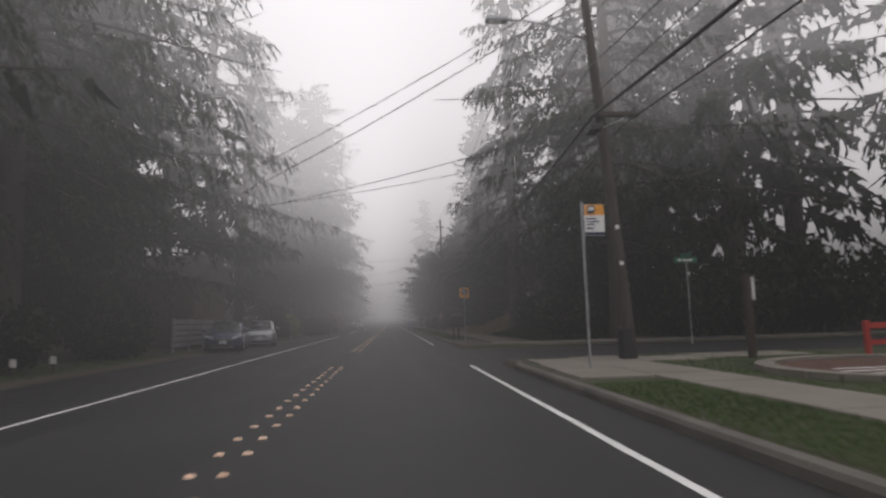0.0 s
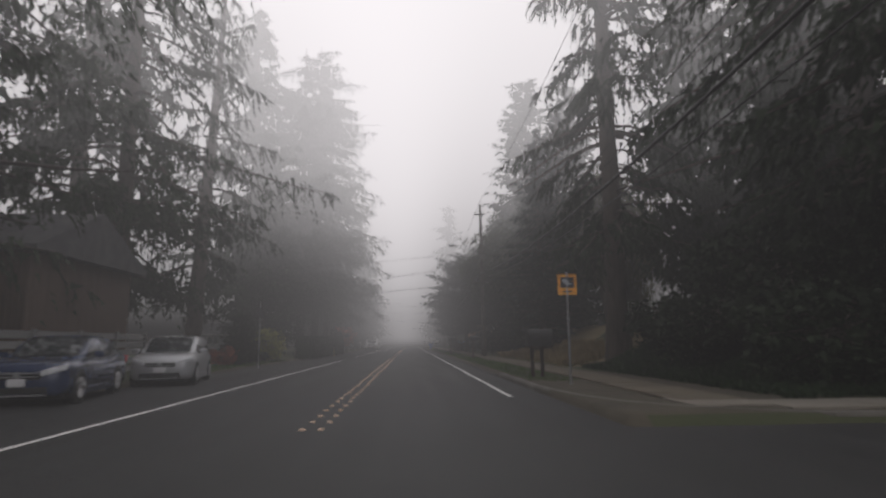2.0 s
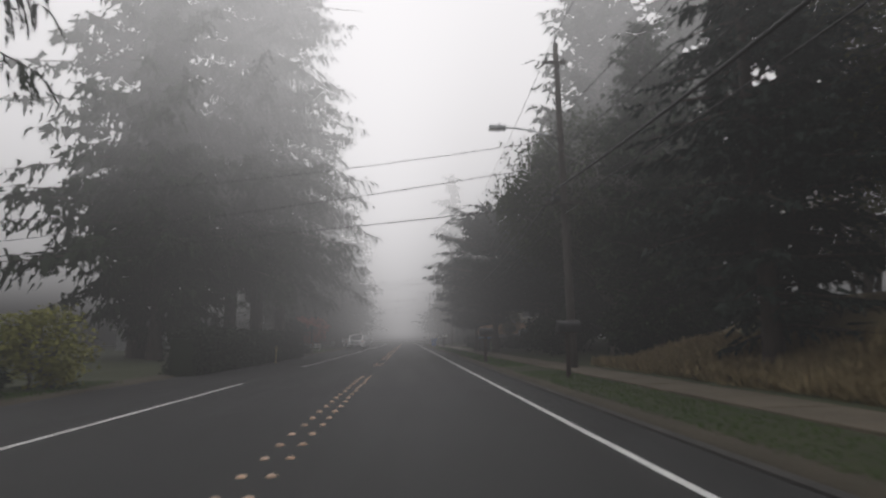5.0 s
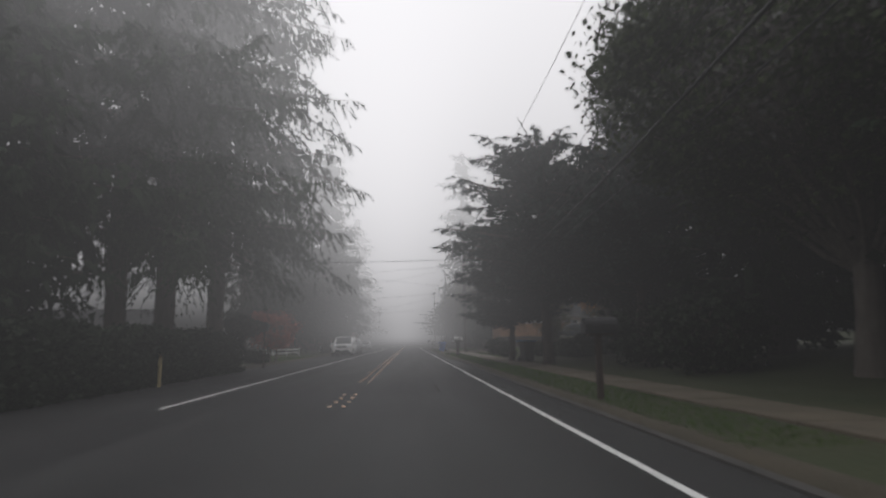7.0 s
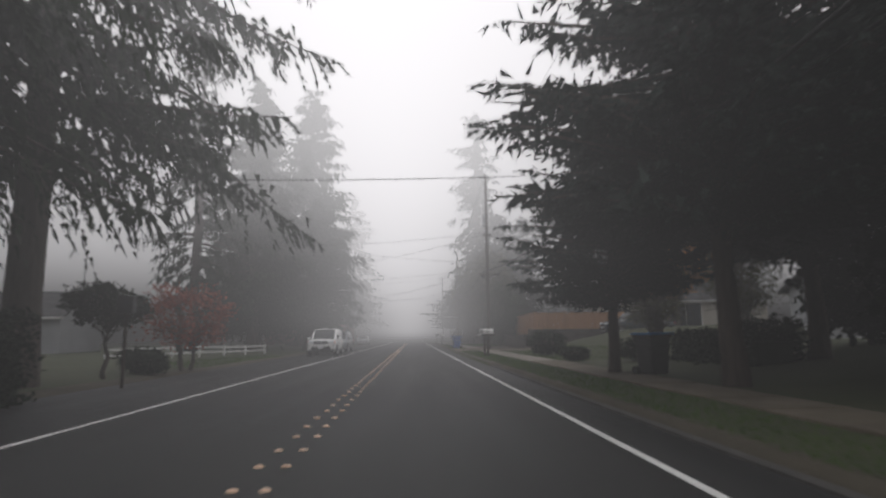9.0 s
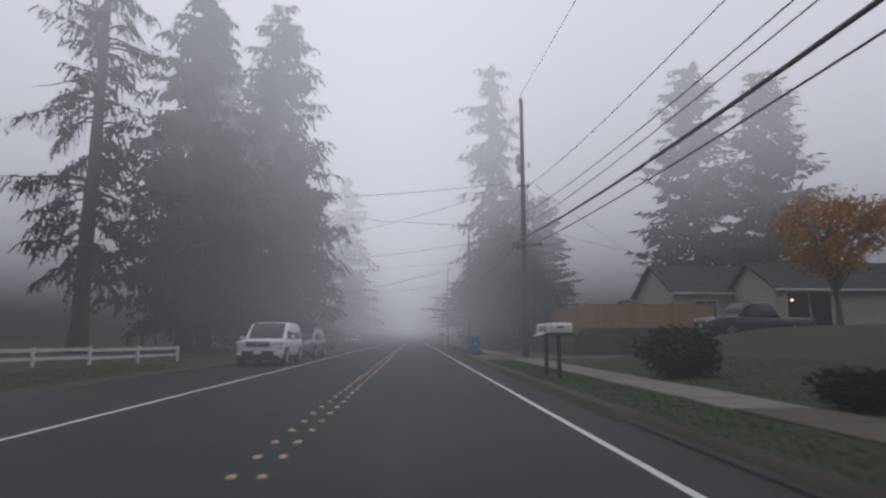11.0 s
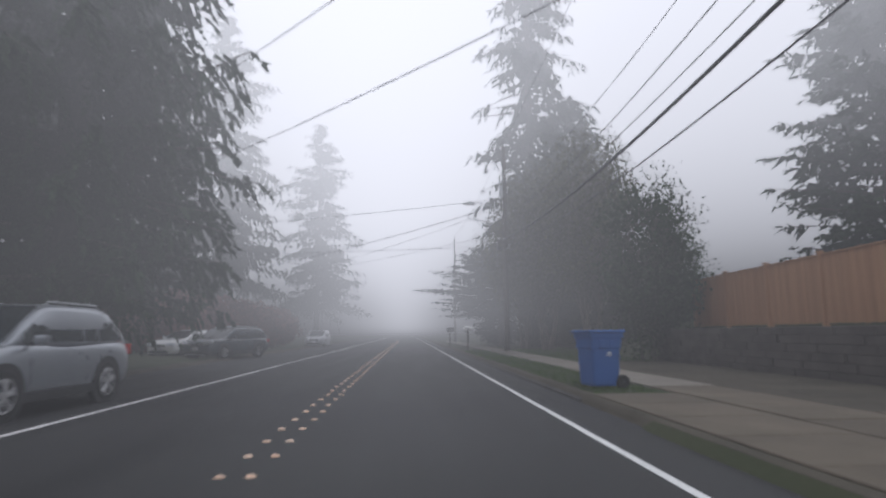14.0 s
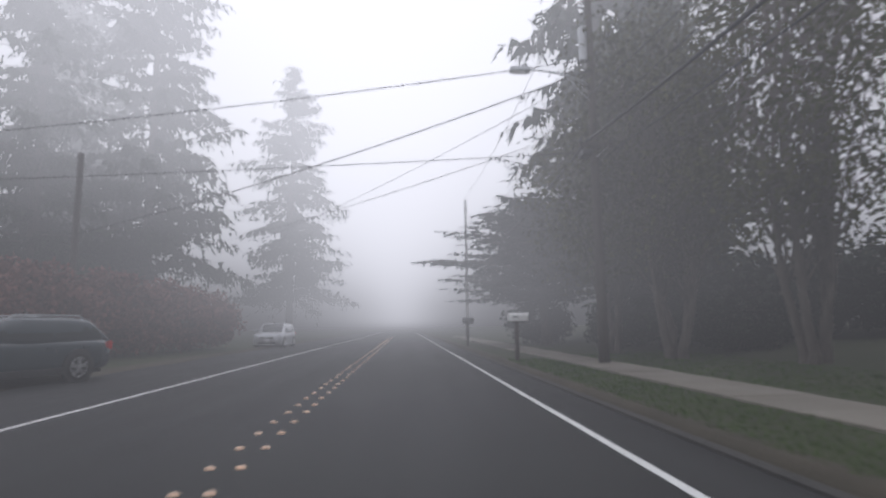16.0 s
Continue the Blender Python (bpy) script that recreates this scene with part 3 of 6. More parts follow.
# kinds of conifer, built once
old_fir = conifer("fir_tree", FIR_LABEL, 11, 30, 4.4, 6.0, FIR, girth=0.42, per=4, step=0.66, droop=0.9, hang=1.2, slip=0.3, ragged=0.9, wide=0.095, gap=0.34, dense=10, fill=7, big=0.42, curtain=0.85, bare=0.3, thin=0.15, power=0.55, most=1.35)
airy_fir = conifer("fir_tree", "tall fir with a bare leaning trunk and hanging sprays", 12, 27, 4.6, 5.2, FIR, girth=0.5, per=2, step=0.7, droop=0.9, hang=1.9, slip=0.32, ragged=0.6, lean=(0.045, 0), wide=0.085, gap=0.24, dense=12, fill=4, big=0.4, curtain=0.7, bare=0.3, thin=0.15)
wide_fir = conifer("fir_tree", "huge dark fir with long outstretched boughs", 13, 36, 6.1, 6.3, FIR, girth=0.42, per=4, step=0.66, droop=0.75, hang=1.15, slip=0.27, ragged=0.85, low=0.9, power=0.6, wide=0.085, gap=0.3, dense=13, fill=13, big=0.4, curtain=0.8, bare=0.1, thin=0.03, most=1.2)
high_fir = conifer("fir_tree", "tall fir with a long bare trunk and high crown", 14, 34, 4.6, 3.7, FIR, girth=0.46, per=4, step=0.58, droop=0.95, hang=1.4, slip=0.3, ragged=0.9, low=0.75, wide=0.09, gap=0.3, dense=12, fill=6, big=0.4, curtain=0.8, bare=0.3, thin=0.15)
spire = conifer("conifer_tree", "slim pointed conifer with short level boughs", 15, 15, 1.2, 2.7, SPRUCE, girth=0.2, per=4, step=0.28, droop=0.4, hang=0.6, slip=0.26, ragged=0.35, power=0.85, wide=0.09, gap=0.26, dense=7, fill=3.0, big=0.4)
far_fir = conifer("fir_tree", "tall dark fir half lost in the fog", 21, 30, 4.6, 6.0, FIR, girth=0.5, per=3, step=0.7, droop=0.7, hang=1.1, slip=0.7, ragged=0.8, wide=0.24, gap=0.6, dense=4, fill=3.5, big=0.95, curtain=0.9, bare=0.25, thin=0.2)
wide_far = conifer("fir_tree", "huge fir half lost in the fog", 22, 38, 5.5, 6.6, FIR, girth=0.5, per=4, step=0.66, droop=0.55, hang=1.1, slip=0.6, ragged=0.6, low=0.9, power=0.7, wide=0.24, gap=0.6, dense=4, fill=6, big=0.9, curtain=0.8, bare=0.1, thin=0.1)
cedar = conifer("cedar_tree", "dense dark cedar with lacy foliage down to head height", 16, 27, 2.6, 5.3, CEDAR, girth=0.5, per=6, step=0.5, droop=0.5, hang=1.2, slip=0.3, ragged=0.45, power=0.7, wide=0.14, gap=0.36, dense=12, fill=13, big=0.45, most=1.08, curtain=0.9, thin=0.0)
far_cedar = conifer("cedar_tree", "dense dark cedar standing back among other trees", 19, 27, 2.4, 5.3, CEDAR, girth=0.5, per=5, step=0.6, droop=0.5, hang=1.2, slip=0.6, ragged=0.3, power=0.7, wide=0.24, gap=0.6, dense=4, fill=7, big=0.85, most=1.1, curtain=0.9)
column = conifer("cedar_tree", "tall columnar evergreen, dense to the ground", 17, 28, 0.8, 4.6, CEDAR, girth=0.35, per=6, step=0.6, droop=0.25, hang=0.5, slip=0.5, ragged=0.2, power=0.5, pitch=0.3, wide=0.2, gap=0.5, dense=4, fill=5.0, big=0.8)
tall_far = conifer("fir_tree", "very tall fir with drooping boughs fading into the fog", 23, 34, 8.0, 3.4, FIR, girth=0.45, per=4, step=0.6, droop=1.0, hang=1.2, slip=0.55, ragged=0.9, low=0.8, power=0.35, wide=0.2, gap=0.5, dense=4, fill=5, big=0.8, curtain=0.9, thin=0.12, bare=0.1)
spreading = conifer("conifer_tree", "low spreading conifer with upturned bough tips", 18, 9.8, 2.9, 4.6, SPRUCE, girth=0.22, per=8, step=0.26, droop=0.2, hang=0.3, slip=0.26, ragged=0.4, power=0.6, pitch=0.24, low=0.62, wide=0.085, gap=0.22, dense=7, fill=8, big=0.34, thin=0.1)

plant_at(old_fir, -13.7, 31.7, 20)
for x, y, a, s in ((-12.2, 42.0, 130, 0.95), (-12.3, 20.5, 250, 0.95), (10.8, 27.4, 60, 0.95), (14.2, 33.5, 170, 1.0)):
    another(old_fir, x, y, a, s)
plant_at(far_fir, -17.5, 26, 10)
for x, y, a, s in ((-12.6, 12.0, 80, 0.9), (-11.5, 3.5, 145, 0.9), (-21, 36, 95, 1.05), (-17, 47, 300, 0.95), (-24, 24, 40, 1.1), (-22, 10, 10, 1.05), (17.5, 28.5, 310, 1.0), (19, 40, 25, 1.05), (24, 33, 125, 1.1), (24, 50, 70, 0.9), (30, 27, 150, 1.0)):
    another(far_fir, x, y, a, s)
plant_at(airy_fir, -13.4, 54.1, 0)
plant_at(high_fir, 9.0, 42.1, 200)
plant_at(wide_fir, -10.0, 88.5, 0)
for x, y, a, s in ((-10.6, 83.5, 70, 1.0), (-11.8, 81.9, 160, 0.97)):
    another(wide_fir, x, y, a, s)
plant_at(wide_far, -16.5, 79, 230)
for x, y, a, s in ((-20.5, 180, 15, 0.98), (-27, 176, 120, 0.9), (-31, 188, 250, 1.05), (-12.2, 196, 20, 0.8)):
    another(wide_far, x, y, a, s)
plant_at(spire, 8.5, 54.8, 0)
another(spire, 10.2, 55.9, 100, 1.08)
plant_at(cedar, -10.4, 133.0, 0)
another(cedar, -13.8, 24.5, 200, 1.0)
plant_at(far_cedar, -16.5, 137, 250)
for x, y, a, s in ((-14.6, 128.0, 140, 0.95), (15.8, 47.0, 30, 0.8), (15.5, 37.5, 200, 0.8), (-14.6, 77.0, 100, 0.8), (-16.5, 7.0, 10, 1.1), (-16.8, 16.0, 200, 1.1)):
    another(far_cedar, x, y, a, s)
another(high_fir, -17.4, 121.0, 60, 0.9)
plant_at(column, 12.4, 76.7, 0)
plant_at(tall_far, 9.0, 157.0, 20)
for x, y, a, s, tall in ((10.0, 64.5, 120, 0.55, 0.9), (15.5, 72, 60, 0.9, 1.0), (9.6, 152.5, 30, 0.62, 0.8), (12.5, 158, 270, 0.8, 0.8), (29, 148, 75, 1.2, 0.85), (34, 143, 190, 1.15, 0.8), (18.5, 172, 280, 0.95, 0.75)):
    another(column, x, y, a, s, tall)
plant_at(spreading, 5.5, 89.5, 0, 0.68)
for x, y, a, s, tall in ((6.4, 84.8, 140, 1.0, 1.1), (9.4, 81.0, 260, 0.95, 1.05), (10.8, 88.6, 30, 1.0, 1.0), (7.5, 162.3, 70, 1.2, 0.66), (12.5, 165.5, 170, 1.4, 0.9)):
    another(spreading, x, y, a, s, tall)

# leafy trees
round_tree = broadleaf("broadleaf_tree", "big dense rounded tree with dull green autumn leaves", 31, 12.5, 6.2, LEAF, girth=0.4, trunk_h=2.2, leaves=48000, leaf=0.19, clumps=300, sink=0.26)
plant_at(round_tree, 10.3, 70.0, 0)
another(round_tree, 15.0, 81.0, 100, 1.2, 1.2)
olive_tree = broadleaf("broadleaf_tree", "half-bare tree with olive autumn leaves and forked trunk", 32, 11.5, 3.6, OLIVE, girth=0.15, trunk_h=1.2, leaves=12000, leaf=0.17, clumps=170, stems=4, sink=0.5, flat=0)
plant_at(olive_tree, 9.3, 144.2, 0, 0.9, 1.15)
for x, y, a, s in ((7.4, 152.0, 70, 0.9), (8.0, 148.2, 160, 1.0), (12.8, 54.2, 200, 0.95), (15.2, 56.5, 300, 0.95), (17.5, 63, 100, 0.9), (13.2, 96.5, 40, 0.5), (9.2, 95.5, 130, 0.42)):
    another(olive_tree, x, y, a, s)
young_tree = broadleaf("broadleaf_tree", "young upright tree with dark green leaves", 33, 7.4, 2.0, YOUNG, girth=0.07, trunk_h=0.3, leaves=14000, leaf=0.13, clumps=150, stems=3, sink=0.6, up=0.6, flat=0)
plant_at(young_tree, 9.1, 136.6, 0, 1.0, 1.2)
another(young_tree, 11.6, 139.8, 120, 0.8)
orange_tree = broadleaf("broadleaf_tree", "small tree in bright orange autumn leaf", 34, 6.2, 2.6, ORANGE, girth=0.14, trunk_h=1.8, leaves=7000, leaf=0.16, clumps=70)
plant_at(orange_tree, 18.2, 113.6, 0)
red_maple = broadleaf("maple_tree", "low spreading maple with dull red leaves", 35, 3.3, 1.9, REDLEAF, girth=0.09, trunk_h=0.7, leaves=4500, leaf=0.12, clumps=60, stems=3)
plant_at(red_maple, -8.9, 96.6, 0)
weeping = broadleaf("weeping_tree", "small weeping tree shaped like an umbrella", 36, 2.9, 1.35, DARKSHRUB, girth=0.08, trunk_h=1.7, leaves=5000, leaf=0.13, clumps=60, flat=-0.6)
plant_at(weeping, -9.5, 91.9, 0)

# bushes and hedges
bush = broadleaf("bush", "rounded dark evergreen bush", 41, 1.5, 1.15, DARKSHRUB, girth=0.03, trunk_h=0.1, leaves=3000, leaf=0.14, clumps=60, stems=5)
plant_at(bush, 7.0, 104.3, 0, 1.0)
bush["category"] = "bush"
for x, y, a, s, tall in ((-10.4, 53.0, 40, 0.9, 0.6), (-9.9, 55.2, 140, 0.9, 0.55), (-8.9, 93.6, 20, 0.6, 0.9), (-9.6, 94.6, 80, 0.75, 0.9), (6.6, 97.5, 20, 0.6, 0.8), (8.4, 95.0, 120, 0.9, 0.8),
                         (-15.5, 151.0, 70, 1.9, 1.5), (10.4, 90.5, 230, 1.2, 0.8), (-10.8, 9.5, 30, 1.5, 0.9), (-10.9, 17.5, 130, 1.5, 1.0), (-10.5, 24.0, 220, 1.3, 0.9), (-12, 27, 60, 1.8, 1.2),
                         (8.8, 28.6, 20, 1.6, 1.0), (10.2, 31.0, 120, 1.9, 1.1), (8.9, 33.8, 240, 1.6, 0.9), (11.5, 35.6, 40, 2.0, 1.1), (9.6, 38.0, 150, 1.6, 0.9), (12.5, 29.5, 330, 2.2, 1.4), (13.5, 41, 10, 1.9, 1.1), (14, 26.9, 80, 2.0, 1.3), (17, 27.2, 200, 2.2, 1.4), (21, 27.5, 300, 2.4, 1.4), (26, 27, 20, 2.4, 1.4),
                         (10.5, 158.5, 40, 1.6, 1.0), (12.6, 150.2, 70, 2.0, 1.0), (14.6, 147.6, 170, 1.8, 1.1), (16.4, 151.5, 250, 2.2, 1.1), (13.2, 154, 10, 2.0, 1.2), (8.8, 155, 120, 1.3, 1.0), (10.2, 148.8, 300, 1.3, 1.0), (7.6, 164, 20, 1.8, 1.0), (8.5, 74, 60, 1.6, 1.0), (8.8, 78, 160, 1.7, 1.0), (10, 66, 260, 1.7, 1.0), (13, 69, 30, 2.4, 1.3), (11.5, 84, 30, 2.2, 1.1), (14, 90, 30, 2.2, 1.1)):
    another(bush, x, y, a, s, tall)
clipped = conifer("clipped_shrub", "conical clipped evergreen shrub", 42, 3.2, 0.15, 1.05, DARKSHRUB, girth=0.06, per=9, step=0.09, droop=0.1, hang=0.1, slip=0.14, ragged=0.12, power=0.75, pitch=0.45, low=0.9, wide=0.06, gap=0.14, dense=4, fill=10, big=0.2, most=1.05)
plant_at(clipped, -9.5, 50.9, 0)
clipped["category"] = "shrub"
yellow_bush = broadleaf("bush", "pale yellow-green autumn bush", 43, 2.4, 1.5, YELLOW, girth=0.03, trunk_h=0.1, leaves=4000, leaf=0.13, clumps=60, stems=5)
yellow_bush["category"] = "bush"
plant_at(yellow_bush, -9.8, 58.0, 0)
red_bush = broadleaf("bush", "bare red-brown twiggy bush", 44, 3.9, 2.3, REDTWIG, girth=0.03, trunk_h=0.1, leaves=11000, leaf=0.2, clumps=120, stems=7, up=0.9)
red_bush["category"] = "bush"
plant_at(red_bush, -13.6, 149.0, 0)
for x, y, a, s in ((-13.0, 153.0, 60, 1.0), (-12.2, 157.2, 150, 1.05), (-11.4, 161.2, 240, 1.0), (-10.8, 165.0, 20, 0.9), (-16.5, 146.5, 300, 0.9), (-15.5, 155, 100, 1.1)):
    another(red_bush, x, y, a, s)
russet = broadleaf("bush", "low russet shrub beside a clipped evergreen", 45, 1.2, 0.8, REDLEAF, girth=0.02, trunk_h=0.1, leaves=1800, leaf=0.1, clumps=40, stems=4)
russet["category"] = "bush"
plant_at(russet, -10.1, 49.6, 0)


def make_hedge(x, y0, y1, h, depth, seed, label):
    rng = np.random.default_rng(seed)
    ob = thing("hedge", x, (y0 + y1) / 2, 0, label=label, category="hedge")
    n = int((y1 - y0) * 1000)
    half = (y1 - y0) / 2
    yy = rng.uniform(-half, half, n)
    top = h * (1 + 0.08 * np.sin(yy * 1.3) + 0.05 * np.sin(yy * 4.1 + 1))
    face = rng.uniform(0, 1, n)
    xx = np.where(face < 0.4, depth / 2, np.where(face < 0.6, -depth / 2, rng.uniform(-depth / 2, depth / 2, n))) + rng.normal(size=n) * 0.09
    zz = np.where(face < 0.6, rng.uniform(0.02, 1, n), 1.0) * top + rng.normal(size=n) * 0.05
    base = np.stack([xx, yy, np.maximum(zz, 0.03)], 1)
    dirn = rng.normal(size=(n, 3)) + np.array([0.3, 0, 0.4])
    quads_object("foliage", kites(base, dirn, rng.uniform(0.08, 0.2, n), rng.uniform(0.05, 0.11, n), rng), DARKSHRUB, ob)
    part("core", bm_box(-depth / 2 + 0.12, depth / 2 - 0.12, -half + 0.1, half - 0.1, -0.1, h * 0.88, 0.1), DARKSHRUB, ob)
    return ob


make_hedge(-8.2, 63.5, 85.2, 1.55, 1.2, 51, "thick dark green roadside hedge under tall firs")
make_hedge(9.6, 88.5, 94.0, 1.1, 1.3, 52, "low dark hedge behind a wheeled bin")


def grass_tufts(name, spots, mat, seed, h=0.09, label=""):
    """Short blades over patches: spots are (x0, x1, y0, y1, blades)."""
    rng = np.random.default_rng(seed)
    out = []
    for x0, x1, y0, y1, n in spots:
        x, y = rng.uniform(x0, x1, n), rng.uniform(y0, y1, n)
        z = np.array([ground_z(a, b) for a, b in zip(x, y)])
        d = rng.normal(size=(n, 3)) * 0.5 + np.array([0, 0, 1.0])
        out.append(kites(np.stack([x, y, z - 0.01], 1), d, h * rng.uniform(0.5, 1.6, n), h * 0.18 * rng.uniform(0.6, 1.5, n), rng))
    ob = quads_object(name, np.concatenate(out), mat)
    return tagged(ob, label, "grass", kind="stuff")


grass_tufts("verge_grass", [(3.2, 4.62, 3, 9.4, 9000), (6.0, 11, 5.0, 15.6, 13500), (3.25, 4.7, 33, 60, 12000), (3.25, 4.6, 63, 116, 22500), (3.25, 4.6, 125, 150, 15000), (6.05, 10, 98, 113, 10500), (6.05, 9, 136, 152, 12000), (-12, -8.6, 8, 26, 9000), (-10.5, -8.5, 42, 60, 12000), (-12, -8.6, 98, 114, 12000)],
            BLADE, 61, 0.062, "damp green verge and lawn grass with ragged edges")
grass_tufts("bank_ivy", [(6.9, 12.5, 27.2, 41, 26000)], IVY, 63, 0.2, "dark green ivy and brambles covering the bank")
grass_tufts("bank_grass", [(6.7, 9.6, 43, 63, 24000)], DRYBLADE, 62, 0.3, "long dry straw-coloured grass on the bank")


# ---- overhead lines ----
def utility_pole(x, y, height, lean=0.0, arms=(), lamp=None, can=None, label=""):
    """arms: (height, reach left, reach right); lamp: (height at the pole, reach, head height); can: height of a transformer."""
    ob = thing("utility_pole", x, y, ground_z(x, y), label=label, category="pole", group="roadside utility poles")
    z = np.linspace(-0.4, height, 9)
    part("shaft", bm_path([(lean * max(q, 0), 0, q) for q in z], [0.155 - 0.06 * max(q, 0) / height for q in z], 14), POLEWOOD, ob, smooth=True)
    for h, a, b in arms:
        o = lean * h
        part("crossarm", bm_box(o - a, o + b, -0.2, -0.09, h - 0.06, h + 0.06, 0.008), POLEWOOD, ob)
        bm = bm_rod((o, -0.15, h - 0.35), (o + b * 0.7, -0.15, h - 0.05), 0.012, seg=6)
        part("brace", bm, GALV, ob)
        for q in (o - a + 0.08, o + b - 0.08):
            part("insulator", bm_rod((q, -0.145, h + 0.06), (q, -0.145, h + 0.2), 0.035, 0.025, 8), DARKMETAL, ob)
    part("cap_insulator", bm_rod((lean * height - 0.02, 0, height - 0.02), (lean * height - 0.02, 0, height + 0.28), 0.03, 0.022, 8), DARKMETAL, ob)
    part("splice_box", bm_box(lean * 5.6 - 0.55, lean * 5.6 - 0.28, -0.75, -0.25, 5.55, 5.72, 0.03), BLACKBOX, ob)
    if lamp:
        h, reach, top = lamp
        o = lean * h
        pts = [(o - 0.1, 0, h)] + [(o - 0.1 - reach * s, 0.06 * s, h + (top - h) * math.sin(s * math.pi / 2) ** 0.8) for s in (0.25, 0.5, 0.75, 1.0)]
        part("lamp_arm", bm_path(pts, 0.03, 8), GALV, ob, smooth=True)
        bm = bm_box(o - reach - 0.62, o - reach - 0.02, -0.11, 0.17, top - 0.09, top + 0.05, 0.045)
        head = part("lamp_head", bm, GALV, ob)
        part("lens", bm_box(o - reach - 0.55, o - reach - 0.2, -0.06, 0.12, top - 0.115, top - 0.088, 0.01), SIGNWHITE, head)
        part("photocell", bm_rod((o - reach - 0.25, 0.03, top + 0.05), (o - reach - 0.25, 0.03, top + 0.14), 0.04, 0.035, 8), DARKMETAL, head)
        part("lower_brace", bm_rod((o - 0.1, 0, h - 0.45), (o - 0.1 - reach * 0.35, 0.02, h + (top - h) * 0.52), 0.015, seg=6), GALV, ob)
    if can:
        o = lean * can
        part("transformer", bm_rod((o - 0.2, 0.0, can - 0.5), (o - 0.2, 0.0, can + 0.5), 0.12, 0.12, 16), GALV, ob, "grey steel transformer can")
        part("bracket", bm_box(o - 0.2, o - 0.05, -0.05, 0.05, can - 0.2, can + 0.2), DARKMETAL, ob)
    return ob


def cable(p, q, sag, r, label="black overhead cable strung between poles", n=18):
    p, q = Vector(p), Vector(q)
    pts = []
    for i in range(n + 1):
        s = i / n
        v = p.lerp(q, s)
        v.z -= 4 * sag * s * (1 - s)
        pts.append(v)
    bm = bm_path([v - p for v in pts], r, 5)
    ob = part("overhead_cable", bm, CABLE, None, label, smooth=True)
    ob.matrix_basis = Matrix.Translation(p)
    return tagged(ob, category="cable", group="overhead cables")


POLES = [(6.0, -26.0, 12.0, 0.0), (5.95, 14.3, 12.2, -0.072), (5.45, 61.0, 11.5, -0.01), (5.8, 119.6, 13.9, 0.0), (5.45, 147.1, 11.5, 0.0), (5.2, 180.0, 11.5, 0.0)]
utility_pole(*POLES[0], arms=((6.1, 0.5, 0.9),), label="weathered wooden utility pole carrying overhead cables")
p1 = utility_pole(*POLES[1], arms=((6.15, 0.15, 0.95),), lamp=(8.2, 2.1, 8.75), label="leaning wooden utility pole with a street lamp arm")
part("cable_guard", bm_box(-0.32, -0.06, -0.28, 0.06, 0.0, 0.78, 0.02), BLACKBOX, p1, "black box at the foot of the pole")
for h in (2.3, 3.2):
    part("marker_plate", bm_box(-0.075 - 0.072 * h, 0.02 - 0.072 * h, -0.2, -0.17, h, h + 0.1), SIGNWHITE, p1)
utility_pole(*POLES[2], arms=((5.6, 0.7, 0.7), (10.7, 0.5, 0.3)), lamp=(7.9, 1.9, 8.35), label="wooden utility pole with a street lamp arm over the road")
utility_pole(*POLES[3], arms=((5.85, 0.65, 0.95), (9.0, 0.35, 0.35)), can=10.25, label="straight wooden utility pole with crossarm and transformer")
utility_pole(*POLES[4], arms=((6.0, 0.5, 0.5),), lamp=(7.8, 1.7, 8.25), can=9.0, label="wooden utility pole with lamp arm and transformer")
utility_pole(*POLES[5], arms=((6.0, 0.5, 0.5),), label="weathered wooden utility pole carrying overhead cables")
poleL = thing("utility_pole", -12.9, 155.4, 0.3, label="short wooden pole standing behind a twiggy hedge", category="pole", group="roadside utility poles")
part("shaft", bm_rod((0, 0, -0.4), (0.05, 0, 8.0), 0.15, 0.11, 12), POLEWOOD, poleL)


def at(i, h, dx=0.0):
    x, y, height, lean = POLES[i]
    return (x + lean * h + dx, y - 0.15, h + ground_z(x, y))


